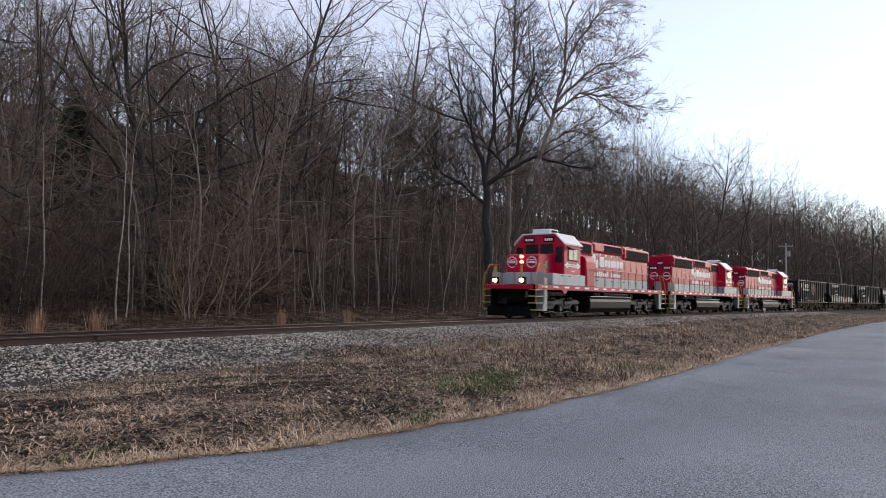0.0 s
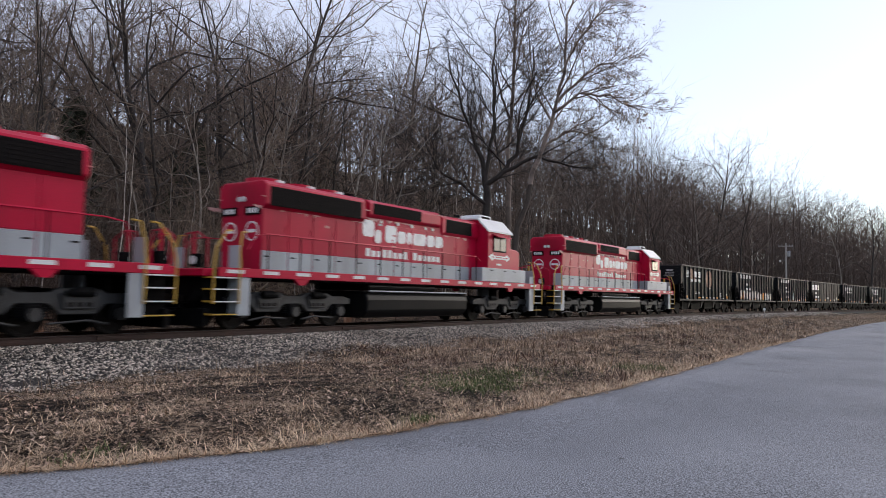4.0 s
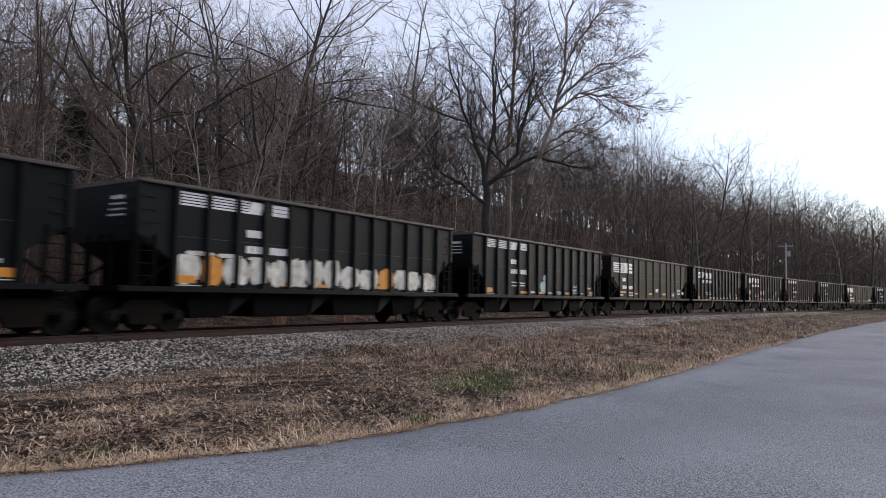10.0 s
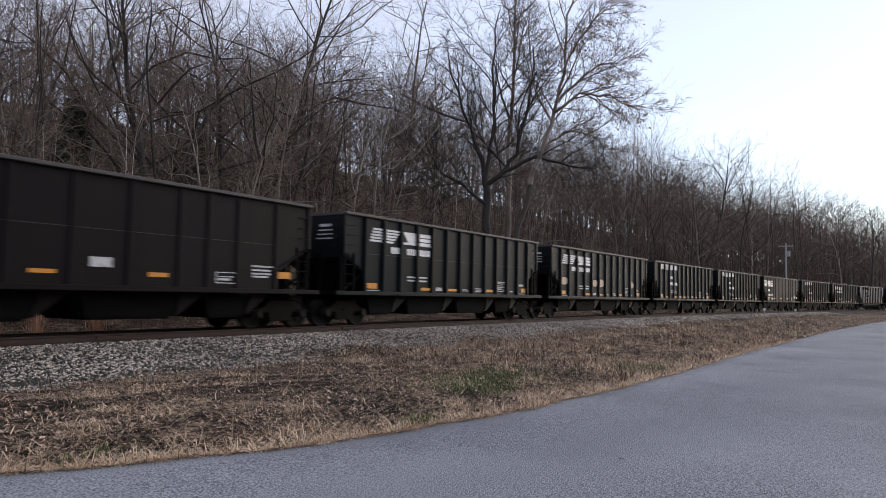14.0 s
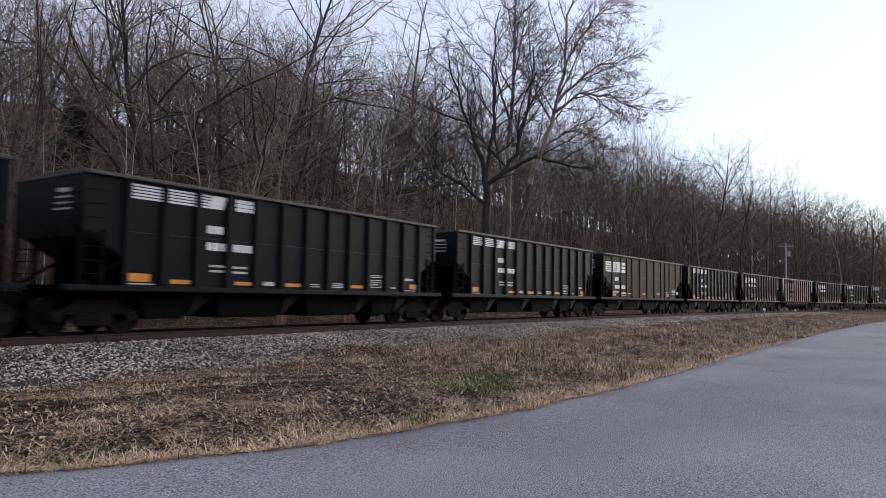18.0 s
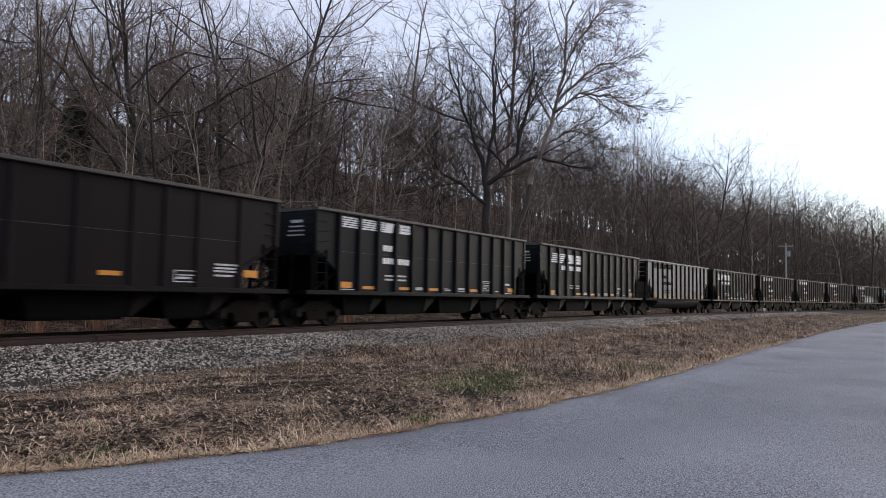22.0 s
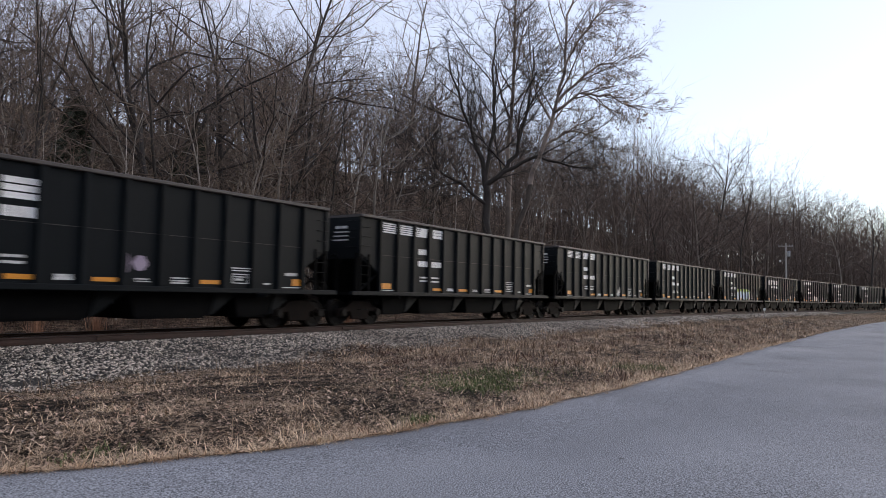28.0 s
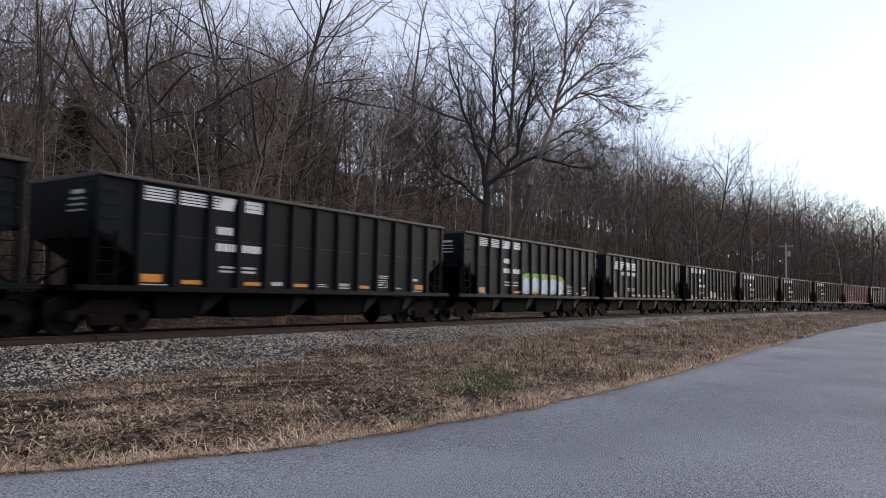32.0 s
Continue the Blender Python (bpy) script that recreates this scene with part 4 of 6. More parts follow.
    for z in (3.22, 2.95):
        part("headlight", Solid().tube([(NOSE - 0.02, 0, z), (NOSE + 0.06, 0, z)], 0.09, 14), lamp, lo, "twin headlight on the nose")
    for y in (-0.1, 0.1):
        part("headlight", Solid().tube([(HOOD0 - 0.06, y, 3.95), (HOOD0 + 0.02, y, 3.95)], 0.08, 14), WHITE_PAINT, lo, "unlit hood-end lamp")
    # lettering of the long hood as plain blocks
    for side in (-1, 1):
        run = [(0.0, 0.62, 3.16, 3.76), (0.66, 1.02, 2.95, 3.45), (1.24, 1.9, 3.02, 3.66), (1.96, 2.46, 3.04, 3.5), (2.52, 2.86, 3.04, 3.5), (2.92, 3.76, 3.04, 3.5), (3.82, 4.32, 3.04, 3.5), (4.38, 4.92, 3.04, 3.5)]
        for a, b, z0, z1 in run:
            xa = -3.2 + 1.03 * a if side < 0 else 1.88 - 1.03 * a
            xb = -3.2 + 1.03 * b if side < 0 else 1.88 - 1.03 * b
            x0, x1 = sorted((xa, xb))
            c = 0.09
            o = [(x0 + c, z0), (x1 - c, z0), (x1, z0 + c), (x1, z1 - c), (x1 - c, z1), (x0 + c, z1), (x0, z1 - c), (x0, z0 + c)]
            part("letter_block", Solid().prism(o, side * 0.94, side * 0.946), LETTER_WHITE, lo, "white painted block of the company name")
        for k in range(15):
            if k == 8:
                continue
            xa = -3.0 + k * 0.315 if side < 0 else 1.7 - k * 0.315
            x0, x1 = sorted((xa, xa + (0.24 if side < 0 else -0.24)))
            part("letter_block", Solid().box(x0, side * 0.94 if side > 0 else -0.946, 2.45, x1, 0.946 if side > 0 else -0.94, 2.67 if k not in (0, 3, 4, 7, 9) else 2.74), LETTER_WHITE, lo)
    # primer showing where the paint has peeled: ragged tongues below the grilles, flakes on the seams
    pick = random.Random(31 + worn)
    for side in (-1, 1):
        for k in range(worn):
            x0, top = pick.choice(((-7.7, 3.7), (-6.6, 3.7), (-5.4, 3.7), (-4.4, 3.7), (-3.6, 3.7), (-2.6, 3.84), (-1.4, 3.84), (-0.4, 3.84), (2.2, 3.6), (3.2, 3.6)))
            x, wide, drop = x0 + pick.uniform(-0.4, 0.5), pick.uniform(0.12, 0.4), pick.uniform(0.04, 0.16)
            n = 9
            low = [(x - wide + 2 * wide * i / n, top - drop * sin(pi * i / n) ** 0.5 * pick.uniform(0.4, 1.15)) for i in range(n + 1)]
            y = 0.942 + 0.0008 * k
            part("worn_patch", Solid().prism(low + [(x + wide, top), (x - wide, top)], side * 0.93, side * y), PEELED, lo, "bare patch of peeled paint")
        for k in range(8):
            x, z = pick.uniform(-6.8, 3.6), pick.choice((3.7, 3.3, 2.9, 2.42, 3.64))
            a, h = pick.uniform(0.04, 0.16), pick.uniform(0.015, 0.05)
            o = [(x + a * cos(t) * pick.uniform(0.7, 1.1), z + h * sin(t) * pick.uniform(0.6, 1.2)) for t in [2 * pi * i / 9 for i in range(9)]]
            part("worn_patch", Solid().prism(o, side * 0.941, side * 0.947), PEELED if k % 3 else GREY_PAINT, lo, "bare patch of worn paint")
        for x0, x1, z in ((1.3, 2.0, 4.38), (-3.2, -2.95, 4.1), (-7.9, -7.7, 4.0)):
            part("worn_patch", Solid().box(x0, min(side * 1.0, side * 1.047), z - 0.03, x1, max(side * 1.0, side * 1.047), z), PEELED, lo, "bare edge of the hood")
    # walkway rails, steps and end platforms
    for side in (-1, 1):
        y = side * 1.47
        xs = [-8.0 + 1.3 * i for i in range(10)]
        for x in xs:
            part("stanchion", Solid().tube([(x, y, 1.74), (x, y, 2.78)], 0.02, 6), BLACK_STEEL, lo)
        part("handrail", Solid().tube([(-8.75, y, 2.3), (-8.5, y, 2.72), (-8.0, y, 2.79), (xs[-1], y, 2.79), (xs[-1] + 0.3, side * 1.5, 2.6)], 0.02, 6), RED, lo, "thin red handrail")
        for end in (-1, 1):
            xe = end * 9.5
            well = part("step_well", Solid().box(xe - 0.42, side * 1.05, 0.42, xe + 0.42, side * 1.1, 1.74), BLACK_STEEL, lo, "black step well")
            x0, x1 = sorted((xe - end * 0.42, xe - end * 0.45))
            part("step_side", Solid().box(x0, side * 1.05, 0.42, x1, side * 1.5, 2.4), GREY_PAINT, lo, "grey step side plate")
            x0, x1 = sorted((xe - end * 0.45, xe - end * 0.85))
            part("side_plate", Solid().box(x0, min(side * 1.46, side * 1.5), 0.42, x1, max(side * 1.46, side * 1.5), 2.1 if end > 0 else 1.76), GREY_PAINT, lo, "tall grey plate behind the steps", bevel=0.01)
            for z in (0.45, 0.8, 1.14, 1.46):
                tread = part("tread", Solid().box(xe - 0.42, side * 1.1, z, xe + 0.42, side * 1.5, z + 0.03), BLACK_STEEL, well)
                part("tread_nose", Solid().box(min(xe + end * 0.42, xe + end * 0.435), min(side * 1.1, side * 1.5), z - 0.01, max(xe + end * 0.42, xe + end * 0.435), max(side * 1.1, side * 1.5), z + 0.04), YELLOW, well)
                part("tread_edge", Solid().box(xe - 0.42, side * 1.5, z - 0.005, xe + 0.42, side * 1.512, z + 0.03), YELLOW if z < 0.5 else WHITE_PAINT, well, "painted tread edge")
            for dx in (-0.44, 0.44):
                part("grab_rail", Solid().tube([(xe + dx, side * 1.53, 0.75), (xe + dx, side * 1.55, 1.8), (xe + dx * 0.9 - end * 0.05, side * 1.5, 2.3), (xe + dx * 0.6 - end * 0.3, side * 1.44, 2.78), (xe + dx * 0.6 - end * 0.5, side * 1.4, 2.8)], 0.028, 7), YELLOW, lo, "yellow grab rail by the steps")
        for end in (-1, 1):
            part("end_rail", Solid().tube([(end * 10.02, side * 0.35, 1.74), (end * 10.02, side * 0.35, 2.6), (end * 10.02, side * 0.4, 2.68), (end * 10.02, side * 0.9, 2.72), (end * 10.0, side * 1.3, 2.5), (end * 10.0, side * 1.32, 1.74)], 0.022, 6), RED, lo, "end platform railing")
            part("end_post", Solid().box(end * 10.02 - 0.025, side * 0.75 - 0.045, 1.74, end * 10.02 + 0.025, side * 0.75 + 0.045, 2.7), RED if end < 0 else YELLOW, lo)
            box = part("ditch_light_box", Solid().box(end * 9.95 - 0.1, side * 0.78 - 0.16, 1.76, end * 9.95 + 0.1, side * 0.78 + 0.16, 2.12), BLACK_STEEL, lo, bevel=0.02)
            xx = end * 10.06
            part("ditch_light", Solid().tube([(xx - 0.02, side * 0.78, 1.94), (xx + 0.02, side * 0.78, 1.94)], 0.12, 16), DITCH_GLOW if (lit and end > 0) else WHITE_PAINT, box, "ditch light")
    for end in (-1, 1):
        part("anti_climber", Solid().box(min(end * 9.75, end * 10.1), -1.3, 1.5, max(end * 9.75, end * 10.1), 1.3, 1.72), RED, lo, "red end beam", bevel=0.02)
        part("pilot", Solid().prism([(end * 10.0, -1.25), (end * 10.2, 0), (end * 10.0, 1.25), (end * 9.85, 1.25), (end * 9.85, -1.25)], 0.14, 0.62, axis="z"), BLACK_STEEL, lo, "black pilot plate")
        part("end_sheet", Solid().box(min(end * 9.66, end * 9.76), -0.8, 0.85, max(end * 9.66, end * 9.76), 0.8, 1.5), BLACK_STEEL, lo)
        coupler(lo, end * 10.49, end)
        for y in (-0.9, -0.7, 0.7, 0.9):
            part("air_hose", Solid().tube([(end * 9.85, y, 1.1), (end * 10.05, y, 0.85), (end * 10.0, y * 0.95, 0.5)], 0.025, 6), BLACK_STEEL, lo)
    # below the frame
    part("fuel_tank", Solid().prism([(-1.36, 1.1), (-1.42, 0.9), (-1.4, 0.5), (-1.15, 0.26), (1.15, 0.26), (1.4, 0.5), (1.42, 0.9), (1.36, 1.1), (1.15, 1.2), (-1.15, 1.2)], -3.4, 3.1, axis="x"), TANK, lo, "black fuel tank", bevel=0.05)
    for side in (-1, 1):
        part("air_reservoir", Solid().tube([(-3.2, side * 1.2, 1.36), (0.85, side * 1.2, 1.36)], 0.13, 12), TANK, lo)
        part("pipe", Solid().tube([(-3.3, side * 1.4, 1.2), (3.0, side * 1.4, 1.2)], 0.03, 6), GREY_PAINT, lo)
    for x in (-6.63, 6.63):
        six_wheel_bogie(lo, x)
    part("horn", Solid().tube([(4.6, 0.3, 4.62), (4.6, 0.3, 4.75), (4.95, 0.3, 4.78)], [0.03, 0.03, 0.07], 8), BLACK_STEEL, lo)
    return lo


# ---------------------------------------------------------------- the train
TRAIN = []          # (thing, run of its middle at 0 s, half bogie spacing, turned round)


def build_train():
    for front, turned, worn, text in ((31.26, True, 10, "red and grey diesel locomotive leading, headlights lit"), (52.34, False, 22, "red and grey diesel locomotive coupled behind the leader"), (73.67, False, 38, "red and grey diesel locomotive with peeling paint ahead of the hoppers")):
        TRAIN.append((locomotive(text, turned, worn), front + 10.49, 6.63, turned))
    starts = [94.6, 110.3, 125.85, 141.6, 158.2, 173.9, 189.8, 205.5, 221.2, 237.75, 253.5, 269.25, 285.0, 300.6, 316.2, 331.8, 347.7, 363.3, 378.9]
    while len(starts) < 27:
        starts.append(starts[-1] + 15.75)
    std = "black steel coal hopper with ribs, white stripes and orange reflectors"
    slots = len(starts) - 1
    for i in range(slots):
        length = starts[i + 1] - starts[i]
        paint, text, style, blobs, tub, orange, logo = HOPPER_BLACK, std, "wide", [], False, True, LETTER_WHITE
        if i in (3, 8):
            paint, text, style = HOPPER_BROWN, "brown-black coal hopper with a large white emblem", "close"
        elif i in (4, 10, 12, 17):
            paint, text, style = HOPPER_BLUE, "blue-black coal hopper with a slanted white emblem", "slant"
            if i == 12:
                blobs = [(7.05, 1.74, 0.09, 0.27, PAINT_LILAC), (7.42, 1.74, 0.2, 0.2, PAINT_LILAC, 2)]
        elif i == 5:
            paint, style = HOPPER_BLUE, "slant"
            text = "blue-black coal hopper with tan graffiti discs along its side"
            blobs = [(1.6, 2.0, 0.42, 0.21, PAINT_CREAM, 2), (5.65, 1.97, 0.33, 0.2, PAINT_CREAM, 2), (6.56, 1.99, 0.4, 0.23, PAINT_CREAM, 2), (11.5, 1.99, 0.38, 0.21, PAINT_CREAM, 2)]
        elif i == 0:
            style = "slant"
            text = "black coal hopper with tan patches sprayed over its emblem"
            blobs = [(2.62, 3.1, 0.46, 0.56, PAINT_TAN), (3.4, 3.06, 0.24, 0.5, PAINT_TAN), (7.2, 2.88, 0.8, 0.77, PAINT_TAN, 2), (7.45, 2.13, 0.2, 0.1, PAINT_PALE)]
        elif i == 1:
            text = "black coal hopper with a band of pale yellow graffiti below"
            pick = random.Random(8)
            blobs = [(1.85, 2.08, 0.45, 0.07, PAINT_PALE), (2.8, 2.06, 0.42, 0.07, PAINT_PALE), (3.8, 2.03, 0.35, 0.06, PAINT_PALE)]
            x = 1.12
            while x < 12.9:
                wide = pick.uniform(0.34, 0.5)
                tall = 0.44 if x < 4.6 else (0.5 if x < 7 else 0.4)
                blobs.append((x + wide, 1.22 + tall * pick.uniform(0.92, 1.05), wide, tall, PAINT_PALE if pick.random() < 0.85 else ORANGE))
                x += 2 * wide + pick.uniform(0.0, 0.025) + (0.3 if 6.9 < x < 7.3 else 0)
        elif i == 2:
            text = "black coal hopper with a small teal graffiti figure"
            blobs = [(6.75, 1.62, 0.36, 0.32, PAINT_TEAL), (6.85, 2.06, 0.17, 0.17, PAINT_TEAL, 2)]
        elif i in (11, 23):
            paint, text, tub = HOPPER_GREY, "light grey coal hopper with rust streaks and a black tub", True
            logo = BLACK_STEEL
        elif i == 16:
            text = "black coal hopper with pale blue and green graffiti letters"
            blobs = [(7.4, 1.76, 2.4, 0.52, PAINT_GREEN, 8)] + [(x, 1.62 + 0.05 * (k % 2), 0.43, 0.44, PAINT_ICE) for k, x in enumerate((5.56, 6.54, 7.52, 8.5))] + [(9.36, 1.6, 0.28, 0.4, PAINT_ICE)]
        elif i == 14:
            blobs = [(8.55, 1.5, 0.1, 0.2, PAINT_PALE), (8.76, 1.62, 0.07, 0.3, PAINT_PALE), (8.94, 1.48, 0.09, 0.14, PAINT_PALE, 2)]
        elif i == 18:
            blobs = [(6.5, 1.6, 0.5, 0.35, PAINT_PALE), (7.6, 1.55, 0.4, 0.3, PAINT_PALE)]
        elif i == 22:
            paint, text = HOPPER_RED, "red-brown coal hopper with a pale stripe"
            orange = False
        car = hopper(paint, text, length, tub)
        stencils(car, length, style, tone=STENCIL if paint is not HOPPER_GREY else BLACK_STEEL, logo=logo, orange=orange, big=i != 22, seed=i, split=i != 0)
        graffiti(car, length, blobs, 100 + i)
        if i == 22:
            part("stripe", plate(Solid(), -5.0, 3.0, 1.25, 1.42), STENCIL, car)
        TRAIN.append((car, starts[i] + length / 2, length / 2 - 1.6, False))


SPEED, GAIN = 10.0875, 0.00129


def run_at(t):
    return SPEED * t + GAIN * t * t / 2


def motions():
    """The train runs along the track; its wheels roll."""
    times = [i * 0.5 for i in range(65)]
    for thing, middle, half, turned in TRAIN:
        rows = []
        for t in times:
            s = middle - run_at(t)
            x0, y0, _ = on_line(s - half)
            x1, y1, _ = on_line(s + half)
            turn = math.degrees(math.atan2(y1 - y0, x1 - x0)) + (180 if turned else 0)
            rows.append((t, pose(float(x0 + x1) / 2, float(y0 + y1) / 2, 0, 0, 0, turn)))
        walk(thing, rows)
        for bogie in thing.children:
            for axle in bogie.children:
                if axle.name.startswith("wheelset"):
                    radius = axle.location.z
                    x, sense = axle.location.x, (1 if turned else -1)
                    walk(axle, [(k / 15, pose(x, 0, radius) @ Matrix.Rotation(sense * run_at(k / 15) / radius, 4, "Y")) for k in range(481)])


# ---------------------------------------------------------------- trees
def quick_mesh(name, verts, faces, mat):
    """A mesh from arrays of vertices and of equal-sided faces."""
    verts, faces = np.asarray(verts, np.float32), np.asarray(faces, np.int32)
    me = bpy.data.meshes.new(name)
    me.vertices.add(len(verts))
    me.vertices.foreach_set("co", verts.ravel())
    n = faces.shape[1]
    me.loops.add(faces.size)
    me.loops.foreach_set("vertex_index", faces.ravel())
    me.polygons.add(len(faces))
    me.polygons.foreach_set("loop_start", np.arange(0, faces.size, n, dtype=np.int32))
    me.update(calc_edges=True)
    me.materials.append(mat)
    return me


class Wood:
    """Grows tapered, crooked branches and keeps them by order."""

    def __init__(self, seed, fine=0.008):
        self.r = np.random.RandomState(seed)
        self.fine = fine
        self.v, self.f, self.n = {}, {}, {}
        self.tips = []

    def limb(self, order, pts, radii, sides):
        pts = np.asarray(pts, float)
        d = np.gradient(pts, axis=0)
        d /= np.linalg.norm(d, axis=1)[:, None] + 1e-9
        ref = np.array([0.31, 0.87, 0.38]) if abs(d[0] @ np.array([0.31, 0.87, 0.38])) < 0.9 else np.array([1.0, 0, 0])
        a = np.cross(d, ref)
        a /= np.linalg.norm(a, axis=1)[:, None] + 1e-9
        b = np.cross(d, a)
        ang = np.arange(sides) * 2 * pi / sides
        ring = pts[:, None, :] + np.asarray(radii)[:, None, None] * (np.cos(ang)[None, :, None] * a[:, None, :] + np.sin(ang)[None, :, None] * b[:, None, :])
        k = self.n.get(order, 0)
        m = len(pts) - 1
        last = m - 1 if order else m          # branches end in a point
        i, j = np.meshgrid(np.arange(last), np.arange(sides), indexing="ij")
        i, j = i.ravel(), j.ravel()
        p0, p1, p2, p3 = i * sides + j, i * sides + (j + 1) % sides, (i + 1) * sides + (j + 1) % sides, (i + 1) * sides + j
        tri = np.concatenate([np.stack([p0, p1, p2], -1), np.stack([p0, p2, p3], -1)])
        v = ring.reshape(-1, 3)
        if order:
            v = np.concatenate([v[:m * sides], pts[-1:]])
            e = np.arange(sides)
            tri = np.concatenate([tri, np.stack([(m - 1) * sides + e, (m - 1) * sides + (e + 1) % sides, 0 * e + m * sides], -1)])
        self.v.setdefault(order, []).append(v)
        self.f.setdefault(order, []).append(tri + k)
        self.n[order] = k + len(v)

    def path(self, start, way, length, segs, wander, lift):
        pts = [np.asarray(start, float)]
        way = np.asarray(way, float) / np.linalg.norm(way)
        for _ in range(segs):
            way = way + self.r.normal(0, wander, 3) + np.array([0, 0, lift])
            way /= np.linalg.norm(way)
            pts.append(pts[-1] + way * length / segs)
        return np.array(pts)

    def sprout(self, pts, radii, order, spec):
        """Children along a parent. spec: per order (count, from, to, length share, angle, wander, lift, segs, sides)."""
        if order > max(spec):
            self.tips.append(pts[-1])
            return
        count, lo, hi, share, angle, wander, lift, segs, sides = spec[order]
        total = np.linalg.norm(np.diff(pts, axis=0), axis=1).sum()
        n = max(1, int(round(count * self.r.uniform(0.75, 1.25))))
        turn = self.r.uniform(0, 2 * pi)
        for i in range(n):
            u = lo + (hi - lo) * (i + self.r.uniform(0.1, 0.9)) / n
            x = u * (len(pts) - 1)
            k = min(int(x), len(pts) - 2)
            p = pts[k] + (pts[k + 1] - pts[k]) * (x - k)
            rad = radii[k] + (radii[k + 1] - radii[k]) * (x - k)
            d = pts[k + 1] - pts[k]
            d = d / np.linalg.norm(d)
            turn += 2.4 + self.r.uniform(-0.5, 0.5)
            ref = np.cross(d, [0.2, 0.1, 1.0] if abs(d[2]) < 0.9 else [1.0, 0.1, 0])
            ref /= np.linalg.norm(ref)
            side = ref * cos(turn) + np.cross(d, ref) * sin(turn)
            a = angle * self.r.uniform(0.7, 1.3)
            v = (u - lo) / (hi - lo)
            shape = 0.5 + 0.75 * sin(pi * (0.2 + 0.72 * v)) if order == 1 else 1.1 - 0.5 * u
            length = total * share * shape * self.r.uniform(0.6, 1.3)
            cp = self.path(p, d * cos(a) + side * sin(a), length, segs, wander, lift)
            r0 = max(self.fine, min(rad * 0.62, length * 0.016))
            cr = np.linspace(r0, max(self.fine * 0.7, r0 * 0.35), segs + 1)
            self.limb(order, cp, cr, sides)
            self.sprout(cp, cr, order + 1, spec)

    def meshes(self, name, trunk_orders, bark, twig):
        out = []
        for label, keep, mat in (("trunk", lambda o: o in trunk_orders, bark), ("crown", lambda o: o not in trunk_orders, twig)):
            vs, fs, k = [], [], 0
            for o in sorted(self.v):
                if keep(o):
                    v, f = np.concatenate(self.v[o]), np.concatenate(self.f[o])
                    vs.append(v)
                    fs.append(f + k)
                    k += len(v)
            if vs:
                out.append((label, quick_mesh(label, np.concatenate(vs), np.concatenate(fs), mat)))
        return out


def tree_thing(name, meshes, label, category, group, at, scale=1.0, turn=0.0, lean=(0, 0)):
    root = tagged(new(name), label, category, group)
    root.location, root.scale = at, (scale, scale, scale)
    root.rotation_euler = (lean[0], lean[1], turn)
    for part_name, me in meshes:
        new(part_name, me).parent = root
    return root


def forest_tree(seed, height, radius, bark, twig, low=0.42, full=1.0, near=True):
    w = Wood(seed, 0.008 if near else 0.012)
    pts = w.path((0, 0, -0.4), (0, 0, 1), height, 11, 0.065, 0.012)
    radii = radius * np.linspace(1, 0.04, 12) ** 0.9
    w.limb(0, pts, radii, 6)
    if near:
        spec = {1: (int(17 * full), low, 0.99, 0.3, 0.95, 0.27, 0.05, 5, 3), 2: (7, 0.15, 0.97, 0.44, 0.85, 0.3, 0.03, 3, 3), 3: (7, 0.1, 0.98, 0.42, 0.9, 0.2, 0.03, 1, 3)}
    else:
        spec = {1: (int(14 * full), low, 0.99, 0.32, 0.9, 0.2, 0.05, 3, 3), 2: (6, 0.15, 0.97, 0.46, 0.75, 0.2, 0.04, 2, 3), 3: (6, 0.1, 0.98, 0.46, 0.75, 0.14, 0.04, 1, 3)}
    w.sprout(pts, radii, 1, spec)
    return w.meshes("tree", (0, 1), bark, twig)


def spreading_tree(seed, height):
    """A low-forked dark tree with long, nearly level, crooked limbs."""
    w = Wood(seed, 0.009)
    pts = w.path((0, 0, -0.4), (w.r.normal(0, 0.12), w.r.normal(0, 0.12), 1), height, 9, 0.09, 0.01)
    radii = 0.24 * np.linspace(1, 0.06, 10) ** 0.9
    w.limb(0, pts, radii, 7)
    w.sprout(pts, radii, 1, {1: (9, 0.2, 0.95, 0.55, 1.2, 0.17, 0.05, 8, 5), 2: (8, 0.2, 0.97, 0.34, 0.8, 0.2, 0.04, 4, 3), 3: (6, 0.12, 0.97, 0.45, 0.75, 0.2, 0.02, 2, 3)})
    return w.meshes("tree", (0, 1), BARK_DARK, TWIG)


def sapling(seed, height, bark, twig):
    w = Wood(seed)
    pts = w.path((0, 0, -0.2), (w.r.normal(0, 0.06), w.r.normal(0, 0.06), 1), height, 10, 0.075, 0.012)
    radii = np.linspace(0.034, 0.009, 11) * height / 8
    w.limb(0, pts, radii, 5)
    w.sprout(pts, radii, 1, {1: (12, 0.45, 0.97, 0.2, 0.85, 0.18, 0.05, 3, 3), 2: (5, 0.15, 0.95, 0.5, 0.7, 0.12, 0.05, 1, 3)})
    return w.meshes("sapling", (0,), bark, twig)


